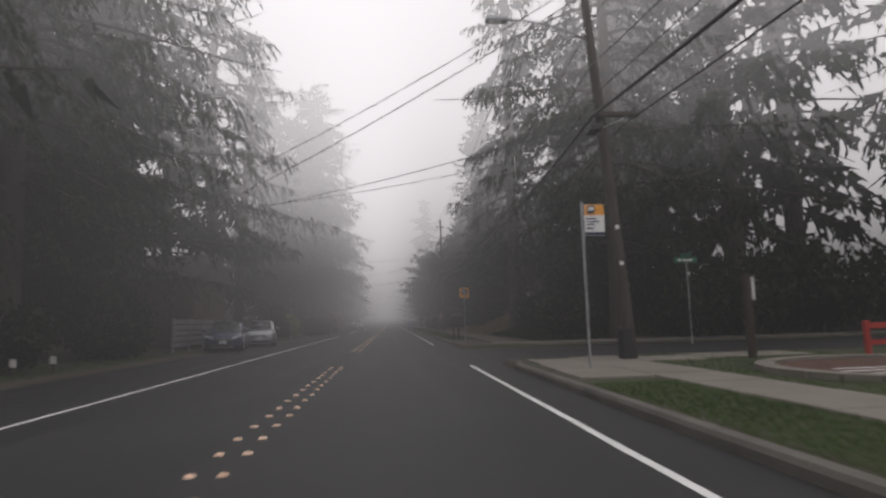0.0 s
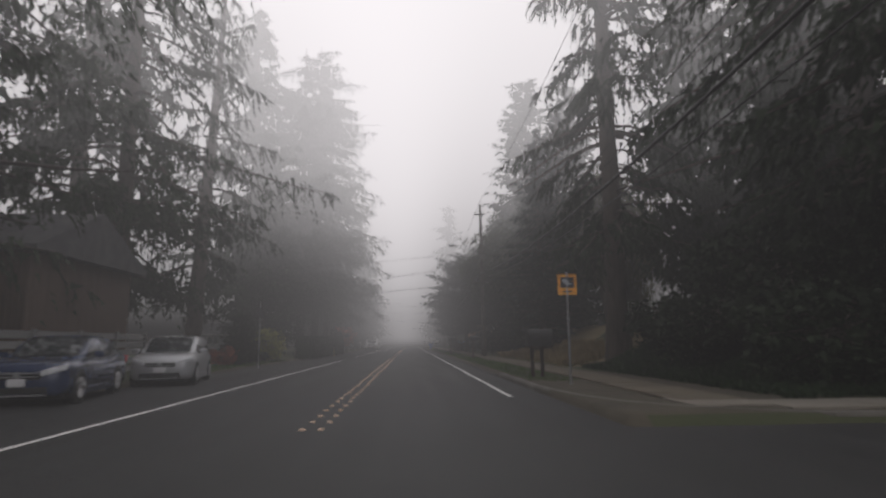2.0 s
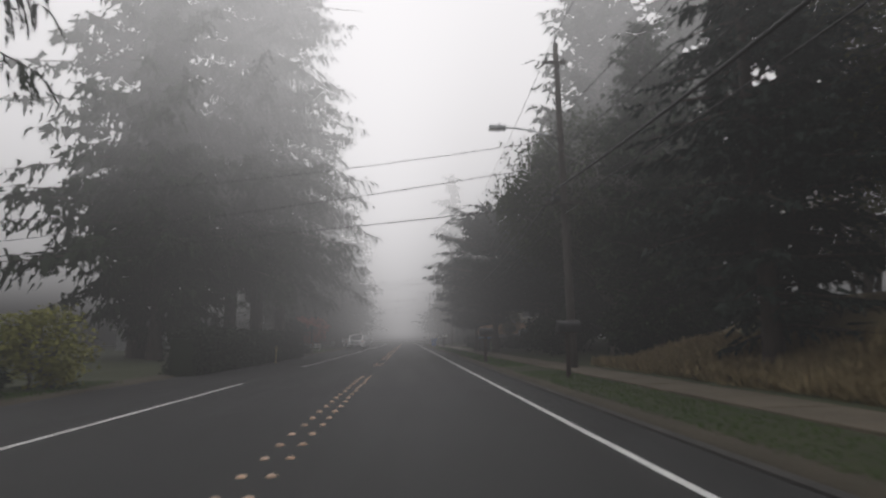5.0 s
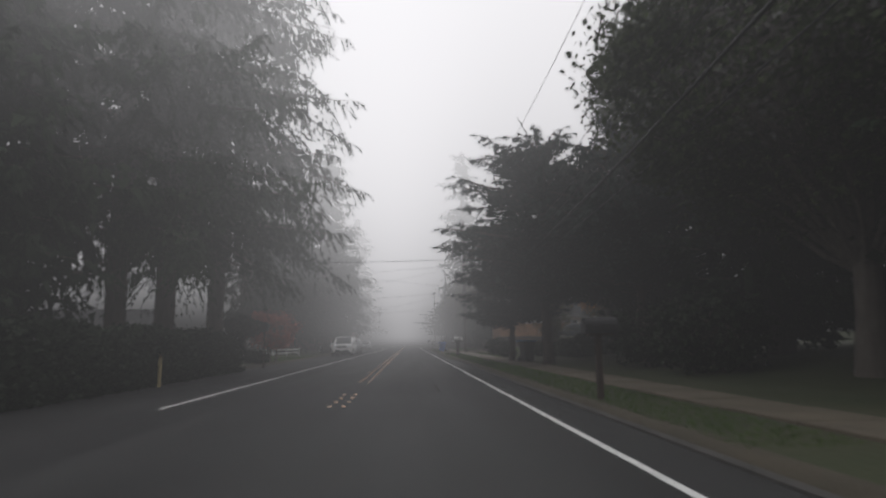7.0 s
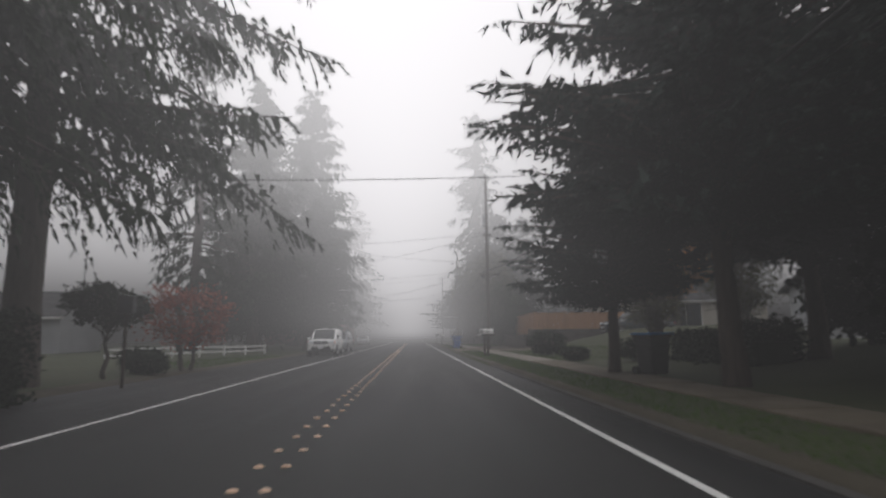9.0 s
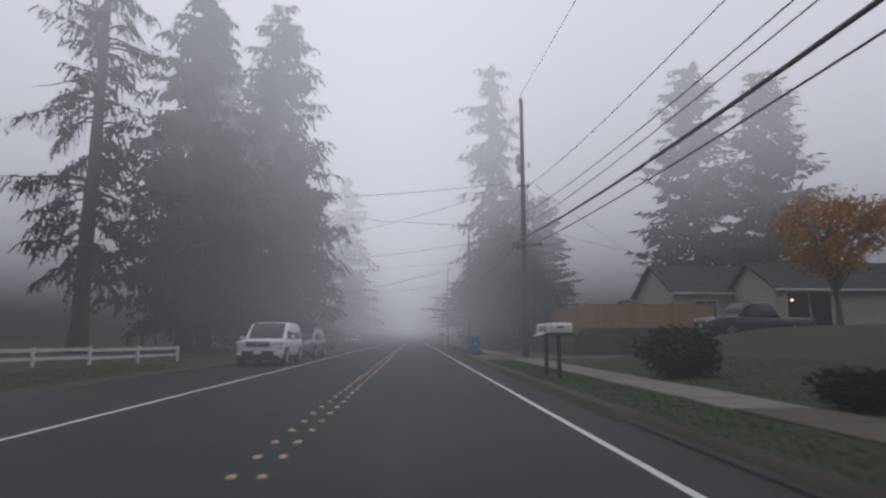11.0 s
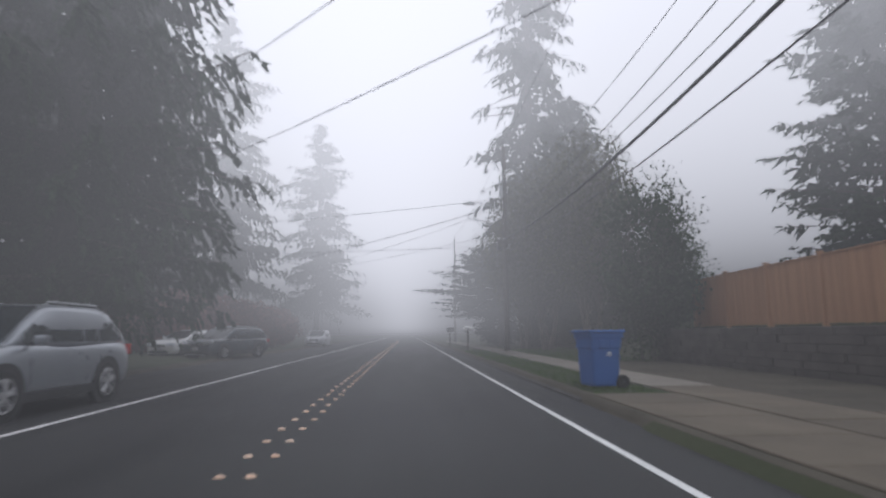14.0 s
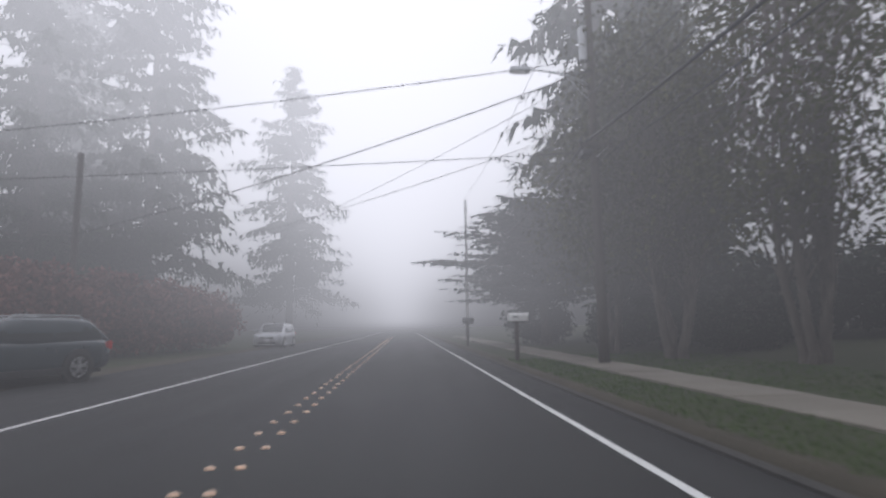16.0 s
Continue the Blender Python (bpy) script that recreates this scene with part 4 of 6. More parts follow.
for i in range(5):
    for h, dx, sag, r in ((None, -0.02, 1.3, 0.012), (9.0, 0.3, 1.7, 0.012), (7.4, -0.16, 1.6, 0.014), (6.9, 0.16, 1.1, 0.014), (6.15, -0.2, 1.24, 0.042), (5.95, 0.62, 0.9, 0.022)):
        sag *= (POLES[i + 1][1] - POLES[i][1]) / 58.6
        a = at(i, (POLES[i][2] + 0.25) if h is None else h, dx)
        b = at(i + 1, (POLES[i + 1][2] + 0.25) if h is None else h, dx)
        cable(a, b, sag, r)
for a, b, sag, r in ((at(1, 9.75), (-12, 30.8, 7.0), 0.5, 0.016), (at(1, 9.4), (-12, 27, 4.6), 0.5, 0.016), (at(1, 6.05), (-12, 25.7, 5.4), 0.5, 0.012), (at(1, 5.45), (-12, 28.6, 6.6), 0.5, 0.01),
                     (at(2, 5.6), (-14, 60.5, 3.9), 0.15, 0.018), (at(2, 7.0), (-14, 60.8, 4.4), 0.2, 0.014), (at(2, 7.9), (-16, 66, 7.2), 0.3, 0.012), ((6.5, 89, 5.8), (-12, 88.5, 5.6), 0.25, 0.012),
                     (at(3, 9.2, -0.5), (-13, 121, 8.6), 0.35, 0.014), (at(3, 9.0, -0.5), (-12, 138, 8.6), 0.5, 0.012), (at(3, 6.7, -0.1), (-11, 128, 9.5), 0.1, 0.012), (at(3, 6.4, -0.1), (-12, 141, 7.4), 0.3, 0.012),
                     (at(3, 9.2, 0.5), (19, 131, 5.6), 0.4, 0.01), (at(3, 6.9, 0.1), (22, 126, 5.2), 0.3, 0.01),
                     (at(4, 8.5), (-24, 152, 7.2), 0.35, 0.015), (at(4, 5.8), (-24, 151, 5.8), 0.15, 0.013), (at(4, 8.2), (-12.9, 155.4, 5.0), 0.3, 0.02), (at(4, 8.1), (-10.9, 175, 7.5), 0.4, 0.012), (at(4, 6.6), (-14, 170, 6.2), 0.3, 0.012)):
    cable(a, b, sag, r, "thin service cable crossing above the road")


# ---- signs and posts ----
def sign_post(name, x, y, h, label, r=0.028, mat=GALV, category="sign"):
    ob = thing(name, x, y, ground_z(x, y), label=label, category=category)
    part("post", bm_rod((0, 0, -0.2), (0, 0, h), r, r, 10), mat, ob)
    return ob


def bars(parent, panel_x0, panel_x1, y, rows, mat):
    for x0, x1, z0, z1 in rows:
        part("lettering_bar", bm_box(panel_x0 + x0 * (panel_x1 - panel_x0), panel_x0 + x1 * (panel_x1 - panel_x0), y - 0.003, y + 0.001, z0, z1), mat, parent)


bus = sign_post("bus_stop_sign", 4.12, 12.0, 3.45, "bus stop flag, white with an orange top, on a steel post")
panel = part("panel", bm_box(0.05, 0.47, -0.015, 0.015, 2.74, 3.4, 0.004), SIGNWHITE, bus)
part("orange_band", bm_box(0.052, 0.468, -0.02, -0.0155, 3.17, 3.395), SIGNORANGE, panel)
part("navy_band", bm_box(0.052, 0.468, -0.02, -0.0155, 2.745, 2.81), SIGNBLUE, panel)
icon = part("bus_symbol", bm_box(0.11, 0.27, -0.025, -0.0205, 3.2, 3.37, 0.0015), SIGNBLACK, panel)
part("symbol_window", bm_box(0.13, 0.25, -0.029, -0.0255, 3.27, 3.345), SIGNWHITE, icon)
bars(panel, 0.06, 0.46, -0.017, ((0.08, 0.6, 3.08, 3.11), (0.08, 0.75, 3.02, 3.045), (0.08, 0.5, 2.96, 2.985), (0.08, 0.4, 2.88, 2.91)), SIGNBLUE)

flag2 = sign_post("bus_stop_sign", 3.98, 31.55, 2.82, "orange bus stop flag with a dark picture panel", 0.026)
panel = part("panel", bm_box(-0.24, 0.25, -0.015, 0.015, 2.24, 2.76, 0.004), SIGNORANGE, flag2)
pic = part("picture_panel", bm_box(-0.17, 0.18, -0.022, -0.0155, 2.42, 2.7), SIGNBLACK, panel)
for x0, x1, z in ((-0.13, -0.02, 2.62), (-0.1, 0.05, 2.57), (-0.05, 0.12, 2.52)):
    part("symbol_stripe", bm_box(x0, x1, -0.026, -0.0225, z - 0.018, z + 0.018), GALV, pic)
bars(panel, -0.2, 0.2, -0.017, ((0.2, 0.8, 2.3, 2.34),), SIGNBLACK)

street = sign_post("street_name_sign", 12.1, 23.2, 3.5, "green street name blade on a steel post at the corner", 0.03)
blade = part("blade", bm_box(-0.5, 0.45, -0.012, 0.012, 3.34, 3.56, 0.004), SIGNGREEN, street)
bars(blade, -0.5, 0.45, -0.0135, ((0.15, 0.3, 3.41, 3.49), (0.36, 0.8, 3.41, 3.49)), SIGNWHITE)
part("cross_blade", bm_box(-0.012, 0.012, -0.42, 0.42, 3.58, 3.76, 0.004), SIGNGREEN, street)

notice = thing("wooden_post", 8.6, 13.6, ground_z(8.6, 13.6), label="square wooden post with a narrow white notice", category="post")
part("post", bm_box(-0.075, 0.075, -0.075, 0.075, -0.3, 2.0, 0.012), POSTWOOD, notice)
part("notice", bm_box(0.085, 0.16, -0.05, 0.06, 1.35, 1.9, 0.004), SIGNWHITE, notice)
pl = sign_post("road_sign", -7.7, 47.7, 3.4, "road sign seen from behind on a thin post", 0.028)
part("panel", bm_box(-0.19, 0.19, -0.045, -0.03, 2.55, 3.1, 0.004), DARKMETAL, pl)
pl2 = sign_post("road_sign", -7.5, 88.75, 2.35, "small dark sign box on a square post", 0.045, POSTWOOD)
part("box", bm_box(-0.2, 0.2, -0.1, 0.1, 1.95, 2.4, 0.015), DARKMETAL, pl2)
mk = thing("marker_post", -7.4, 75.6, 0.0, label="short yellow roadside marker post before a hedge", category="post")
part("post", bm_rod((0, 0, -0.2), (0, 0, 0.95), 0.05, 0.05, 10), FADED, mk)
for x, y in ((-8.9, 17.0), (-9.1, 15.6)):
    s = thing("marker_stake", x, y, ground_z(x, y), label="small white stake with a square plate in the grass", category="marker")
    part("stake", bm_box(-0.012, 0.012, -0.012, 0.012, -0.1, 0.4), POSTWOOD, s)
    part("plate", bm_box(-0.08, 0.08, -0.025, -0.013, 0.28, 0.48, 0.003), SIGNWHITE, s)


# ---- mailboxes ----
def mailbox(parent, x, y, z, mat, open_door=False, length=0.5, w=0.17, h=0.22, face=-1):
    """A rural box along x with its door towards the road (face -1: towards -x)."""
    prof = [(-w / 2, 0), (w / 2, 0), (w / 2, h * 0.55)] + [(w / 2 * math.cos(a), h * 0.55 + h * 0.45 * math.sin(a)) for a in (0.5, 1.05, 1.57, 2.09, 2.64)] + [(-w / 2, h * 0.55)]
    bm = bmesh.new()
    rings = [[bm.verts.new((x + q, y + a, z + b)) for a, b in prof] for q in (0.0, length)]
    n = len(prof)
    for k in range(n):
        bm.faces.new((rings[0][k], rings[0][(k + 1) % n], rings[1][(k + 1) % n], rings[1][k]))
    bm.faces.new(rings[1])
    bm.faces.new(rings[0][::-1])
    shell = part("mailbox", bm, mat, parent, smooth=False)
    if open_door:
        # black panel on the closed front, in place of the shaded inside
        part("inside_shade", bm_box(x - 0.006, x - 0.002, y - w * 0.42, y + w * 0.42, z + 0.02, z + h * 0.84, 0.001), BLACKBOX, shell)
        bm = bm_box(-0.2, 0, y - w / 2, y + w / 2, -0.008, 0.008, 0.003)
        bmesh.ops.rotate(bm, verts=bm.verts, cent=(0, 0, 0), matrix=Matrix.Rotation(radians(-25), 3, "Y"))
        bmesh.ops.translate(bm, verts=bm.verts, vec=(x - 0.005, 0, z))
        part("door", bm, mat, shell)
    else:
        part("door", bm_box(x - 0.012, x - 0.002, y - w * 0.46, y + w * 0.46, z + 0.01, z + h * 0.9, 0.003), mat, shell)
        part("latch", bm_box(x - 0.03, x - 0.013, y - 0.02, y + 0.02, z + h * 0.72, z + h * 0.86), DARKMETAL, shell)
    part("flag", bm_box(x + 0.12, x + 0.3, y - w / 2 - 0.012, y - w / 2 - 0.004, z + h * 0.45, z + h * 0.62), DARKMETAL, shell)
    return shell


row = thing("mailbox_stand", 3.83, 105.25, ground_z(3.83, 105.25), label="row of white mailboxes with open doors on a wooden stand", category="mailbox")
for y in (-0.78, 0.72):
    part("post", bm_box(-0.05, 0.05, y - 0.05, y + 0.05, -0.3, 1.1, 0.01), POSTWOOD, row)
part("shelf", bm_box(-0.13, 0.32, -1.15, 1.0, 1.1, 1.18, 0.008), POSTWOOD, row)
for i, y in enumerate((0.82, 0.46, 0.12, -0.22, -0.58, -0.94)):
    mailbox(row, -0.22, y, 1.185, WHITEBOX, i in (1, 2, 3), 0.52, 0.2, 0.25)

pair = thing("mailbox_stand", 3.85, 34.8, ground_z(3.85, 34.8), label="cluster of black mailboxes on two wooden posts", category="mailbox")
for x in (-0.16, 0.14):
    part("post", bm_box(x - 0.05, x + 0.05, -0.05, 0.05, -0.3, 0.88, 0.008), POSTWOOD, pair)
part("shelf", bm_box(-0.3, 0.35, -0.4, 0.4, 0.88, 0.93, 0.006), POSTWOOD, pair)
for y in (-0.27, 0.0, 0.27):
    mailbox(pair, -0.34, y, 0.935, BLACKBOX, False, 0.74, 0.25, 0.5)
for x, y, mat, label in ((3.45, 68.1, BLACKBOX, "black mailbox on a leaning wooden post"), (4.2, 57.0, BLACKBOX, "black mailbox on a wooden post beside dry grass"), (3.5, 149.2, WHITEBOX, "white mailbox on a dark wooden post"), (3.4, 162.7, BLACKBOX, "dark mailbox on a post at the verge")):
    m = thing("mailbox_post", x, y, ground_z(x, y), label=label, category="mailbox")
    part("post", bm_box(-0.055, 0.055, -0.055, 0.055, -0.3, 1.15, 0.008), POSTWOOD, m)
    part("bracket", bm_box(-0.2, 0.28, -0.1, 0.1, 1.15, 1.185, 0.004), POSTWOOD, m)
    mailbox(m, -0.25, 0.0, 1.19, mat, False, 0.6, 0.3 if mat == BLACKBOX else 0.2, 0.3 if mat == BLACKBOX else 0.24)


# ---- bins ----
def wheeled_bin(x, y, turn, body_mat, lid_mat, label, sx=1.0):
    ob = thing("wheeled_bin", x, y, ground_z(x, y), turn, label=label, category="bin")
    bm = bmesh.new()
    rings = []
    for z, w, d, r in ((0.06, 0.265, 0.25, 0.06), (0.1, 0.28, 0.27, 0.06), (0.75, 0.305, 0.3, 0.06), (0.77, 0.32, 0.315, 0.05), (0.95, 0.33, 0.325, 0.05), (0.96, 0.345, 0.345, 0.04), (1.04, 0.35, 0.35, 0.04)):
        ring = []
        for cx, cy, a0 in ((w - r, d - r, 0), (-w + r, d - r, 90), (-w + r, -d + r, 180), (w - r, -d + r, 270)):
            for a in (0, 30, 60, 90):
                t = radians(a0 + a)
                ring.append(bm.verts.new((cx + r * math.cos(t), cy + r * math.sin(t), z)))
        rings.append(ring)
    n = len(rings[0])
    for a, b in zip(rings, rings[1:]):
        for k in range(n):
            bm.faces.new((a[k], a[(k + 1) % n], b[(k + 1) % n], b[k]))
    bm.faces.new(rings[0][::-1])
    bm.faces.new(rings[-1])
    body = part("body", bm, body_mat, ob)
    bm = bm_box(-0.37, 0.37, -0.38, 0.37, 1.043, 1.1, 0.022)
    for v in bm.verts:
        if v.co.z > 1.07:
            v.co.z += 0.05 * (1 - (v.co.x / 0.44) ** 2) * (1 - (v.co.y / 0.4) ** 2)
    lid = part("lid", bm, lid_mat, ob)
    part("handle", bm_rod((-0.27, 0.375, 1.05), (0.27, 0.375, 1.05), 0.018, seg=8), body_mat, lid)
    for q in (-0.3, 0.3):
        wheel = part("wheel", bm_rod((q - 0.035, 0.31, 0.13), (q + 0.035, 0.31, 0.13), 0.13, seg=18), TYRE, ob)
        part("hub", bm_rod((q - 0.04, 0.31, 0.13), (q + 0.04, 0.31, 0.13), 0.04, seg=10), BLACKBOX, wheel)
    for q in (-0.2, 0.05):
        part("rib", bm_box(0.315, 0.338, q, q + 0.12, 0.78, 0.92, 0.008), body_mat, body)
    part("emblem", bm_box(0.295, 0.312, -0.02, 0.1, 0.62, 0.635), SIGNWHITE, body)
    part("emblem", bm_box(0.297, 0.315, 0.01, 0.07, 0.645, 0.69, 0.004), SIGNWHITE, body)
    return ob


wheeled_bin(3.72, 126.05, -76, BLUEBIN, BLUEBIN, "blue plastic recycling bin on wheels standing on the verge")
wheeled_bin(6.05, 88.1, 20, BLACKBOX, BLUELID, "dark wheeled bin with a bright blue lid")


# ---- parked cars ----
def loft(sections, close=True):
    bm = bmesh.new()
    rings = [[bm.verts.new(p) for p in s] for s in sections]
    n = len(rings[0])
    for a, b in zip(rings, rings[1:]):
        for k in range(n):
            bm.faces.new((a[k], a[(k + 1) % n], b[(k + 1) % n], b[k]))
    if close:
        bm.faces.new(rings[0][::-1])
        bm.faces.new(rings[-1])
    return bm


def ease(points, v):
    """A smooth line through (place, value) pairs."""
    P = points
    i = max(0, min(len(P) - 2, sum(1 for p in P if p[0] <= v) - 1))
    (x0, y0), (x1, y1) = P[i], P[i + 1]
    m0 = (P[i + 1][1] - P[i - 1][1]) / (P[i + 1][0] - P[i - 1][0]) if i else (y1 - y0) / (x1 - x0)
    m1 = (P[i + 2][1] - P[i][1]) / (P[i + 2][0] - P[i][0]) if i + 2 < len(P) else (y1 - y0) / (x1 - x0)
    h = x1 - x0
    t = min(1.0, max(0.0, (v - x0) / h))
    return (2 * t ** 3 - 3 * t ** 2 + 1) * y0 + (t ** 3 - 2 * t ** 2 + t) * h * m0 + (3 * t ** 2 - 2 * t ** 3) * y1 + (t ** 3 - t ** 2) * h * m1


def car(name, x, y, turn, paint, label, L=4.5, W=1.78, H=1.45, hood=0.92, belt=0.95, nose=0.62, cowl=1.15, roof0=1.95, roof1=3.7, tail=4.3, wheel=0.32, axle0=0.85, axle1=3.45, clear=0.2, deck=None, cladding=False, rails=False, wide_roof=0.78, wagon=False, swept=True):
    """A car whose front bumper is at the origin, body along +y. cowl: windscreen foot; roof0..roof1: flat of the roof; tail: rear window foot; deck: height of a boot lid."""
    ob = thing(name, x, y, 0.004, turn, label=label, category="car")
    hw = W / 2
    deck = deck or belt
    top = [(0.0, nose - 0.02), (0.05, nose + 0.1), (0.2, nose + 0.5 * (hood - nose) + 0.08), (0.55, hood - 0.02), (cowl, belt), ((cowl + tail) / 2, belt + 0.02), (tail, deck + 0.01), (L - 0.2, deck - 0.02), (L - 0.05, deck - 0.1), (L, deck - 0.24)]
    wide = [(0.0, hw * 0.66), (0.06, hw * 0.8), (0.22, hw * 0.93), (0.55, hw * 0.985), (cowl, hw), (tail - 0.4, hw), (L - 0.35, hw * 0.97), (L - 0.08, hw * 0.87), (L, hw * 0.72)]
    floor = [(0.0, clear + 0.1), (0.08, clear + 0.01), (0.6, clear), (L - 0.7, clear), (L - 0.1, clear + 0.08), (L, clear + 0.16)]

    def sect(yy):
        w, zt, zl = ease(wide, yy), ease(top, yy), ease(floor, yy)
        h = zt - zl
        half = [(w * 0.9, zl), (w * 0.975, zl + 0.07), (w * 0.995, zl + 0.3 * h), (w, zl + 0.55 * h), (w * 0.985, zl + 0.72 * h), (w * 0.962, zl + 0.84 * h), (w * 0.92, zl + 0.94 * h), (w * 0.84, zt), (w * 0.55, zt + 0.022), (0, zt + 0.032)]
        return [(-a, yy, b) for a, b in half] + [(a, yy, b) for a, b in half[-2::-1]]

    ys = [0, 0.02, 0.05, 0.1, 0.16, 0.24, 0.36, 0.52, 0.75, 1.0] + list(np.linspace(cowl + 0.05, tail - 0.05, 14)) + [tail, L - 0.36, L - 0.22, L - 0.13, L - 0.07, L - 0.03, L]
    ys = sorted(set(round(float(q), 3) for q in ys if q <= L))
    body = part("body", loft([sect(q) for q in ys]), paint, ob, smooth=True)

    # cabin: side walls that lean in, a rounded roof edge, one surface that the panes follow
    rw = hw * wide_roof
    zb = belt - 0.04
    roofline = [(cowl - 0.12, zb), (cowl + 0.05, zb + 0.08), (cowl + 0.5 * (roof0 - cowl), zb + 0.58 * (H - zb)), (roof0, H - 0.03), ((roof0 + roof1) / 2, H), (roof1, H - 0.045), (0.5 * (roof1 + tail), 0.52 * (H - 0.03) + 0.48 * deck), (tail, deck + 0.05), (tail + 0.06, deck - 0.06)]
    plan = [(cowl - 0.12, hw * 0.84), (roof0, hw * 0.935), ((roof0 + roof1) / 2, hw * 0.94), (roof1, hw * 0.92), (tail + 0.06, hw * 0.84)]

    def half_cabin(yy):
        zr = max(ease(roofline, yy), zb + 0.004)
        wl = ease(plan, yy)
        k = min(1.0, (zr - zb) / (H - zb))
        wr = wl + (rw - wl) * k
        h = zr - zb
        return [(wl, zb - 0.03), (wl + (wr - wl) * 0.45 + 0.012 * k, zb + 0.45 * h), (wl + (wr - wl) * 0.86 + 0.01 * k, zb + 0.82 * h), (wr - 0.005, zb + 0.92 * h), (wr - 0.06 * k - 0.01, zb + 0.985 * h), (wr * 0.8, zr), (wr * 0.4, zr + 0.014 * k), (0, zr + 0.018 * k)]

    def cab(yy):
        q = half_cabin(yy)
        return [(-a, yy, b) for a, b in q] + [(a, yy, b) for a, b in q[-2::-1]]

    cy = sorted(set(round(float(q), 3) for q in list(np.linspace(cowl - 0.12, roof0, 7)) + list(np.linspace(roof0, roof1, 7)) + list(np.linspace(roof1, tail + 0.06, 6))))
    cabin = part("cabin", loft([cab(q) for q in cy]), paint, ob, smooth=True)

    def shell(nm, rows, lift):
        """A pane over a grid of points, set proud of the cabin."""
        R = [[Vector(p) for p in r] for r in rows]
        bm = bmesh.new()
        a = [[bm.verts.new(p + lift) for p in r] for r in R]
        b = [[bm.verts.new(p - lift * 0.5) for p in r] for r in R]
        for g in (a, b):
            for r, q in zip(g, g[1:]):
                for k in range(len(r) - 1):
                    bm.faces.new((r[k], r[k + 1], q[k + 1], q[k]))
        edge = [(0, k) for k in range(len(R[0]))] + [(i, len(R[0]) - 1) for i in range(1, len(R))] + [(len(R) - 1, k) for k in range(len(R[0]) - 2, -1, -1)] + [(i, 0) for i in range(len(R) - 2, 0, -1)]
        for (i, k), (m, n) in zip(edge, edge[1:] + edge[:1]):
            bm.faces.new((a[i][k], a[m][n], b[m][n], b[i][k]))
        return part(nm, bm, GLASS, cabin)

    def across(y0, y1, nm, lift):
        rows = []
        for yy in np.linspace(y0, y1, 7):
            q = half_cabin(float(yy))
            w = q[5][0] * 1.06
            zr = q[7][1]
            rows.append([(w * f, float(yy), zr - 0.012 * f * f) for f in (-1, -0.66, -0.33, 0, 0.33, 0.66, 1)])
        shell(nm, rows, lift)

    across(cowl + 0.02, roof0 - 0.08, "windscreen", Vector((0, -0.008, 0.014)))
    across(roof1 + 0.08, tail - 0.08, "rear_window", Vector((0, 0.012, 0.012)))
    mid = (roof0 + roof1) / 2 + 0.02
    q3 = roof1 - 0.42 if H > 1.6 else None
    first, last = cowl + 0.3, tail - (0.2 if deck == belt else 0.35)
    cuts = [(first, mid - 0.035), (mid + 0.035, (q3 or last) - 0.035)] + ([(q3 + 0.04, last)] if q3 else [])
    for sgn in (-1, 1):
        for a, b in cuts:
            rows = []
            for yy in np.linspace(a, b, 8):
                q = half_cabin(float(yy))
                lo, hi = q[0], q[3]
                zl, zh = zb + 0.06, max(hi[1] - 0.05, zb + 0.075)
                col = []
                for f in (0, 0.5, 1):
                    z = zl + (zh - zl) * f
                    t = (z - lo[1]) / max(0.01, hi[1] - lo[1])
                    col.append((sgn * (lo[0] + (hi[0] - lo[0]) * t + 0.012 * math.sin(math.pi * min(1, t))), float(yy), z))
                rows.append(col)
            shell("side_window", rows, Vector((sgn * 0.01, 0, 0.002)))
        for yy in (first + 0.05, mid) if not q3 else (first + 0.05, mid, q3):
            part("door_seam", bm_box(sgn * hw * 0.997 - 0.004, sgn * hw * 0.997 + 0.004, yy - 0.005, yy + 0.005, clear + 0.18, belt - 0.2), DARKMETAL, body)
        for yy in (mid - 0.24, mid + 0.72):
            part("door_handle", bm_box(sgn * hw * 0.985 - 0.02, sgn * hw * 0.985 + 0.02, yy, yy + 0.17, belt - 0.19, belt - 0.155, 0.008), paint, body)
        m = part("mirror", bm_box(sgn * (hw + 0.1) - 0.1, sgn * (hw + 0.1) + 0.1, first + 0.02, first + 0.13, belt + 0.0, belt + 0.13, 0.035), paint, body)
        part("mirror_arm", bm_box(sgn * hw * 0.95 - 0.04, sgn * hw * 0.95 + 0.08, first + 0.05, first + 0.09, belt - 0.02, belt + 0.03), DARKMETAL, m)
        bm = bm_box(-0.2, 0.2, -0.03, 0.1, -0.055 if swept else -0.08, 0.055 if swept else 0.08, 0.02)
        for v in bm.verts:
            u = v.co.x + 0.2
            v.co.y += (0.9 if swept else 0.5) * u * u + 0.12 * u
            v.co.z += (0.3 if swept else 0.04) * u
        bmesh.ops.transform(bm, matrix=Matrix.Translation((sgn * hw * 0.7, -0.02, nose + 0.05)) @ Matrix.Diagonal((sgn, 1, 1, 1)), verts=bm.verts)
        hl = part("headlight", bm, HEADLIGHT, body)
        if wagon:
            part("indicator", bm_box(sgn * hw * 0.91 - 0.05, sgn * hw * 0.91 + 0.045, 0.2, 0.34, nose - 0.01, nose + 0.12, 0.02), INDICATOR, hl)
        else:
            part("fog_lamp", bm_box(sgn * hw * 0.68 - 0.06, sgn * hw * 0.68 + 0.06, 0.05, 0.14, clear + 0.17, clear + 0.24, 0.02), BLACKBOX, body)
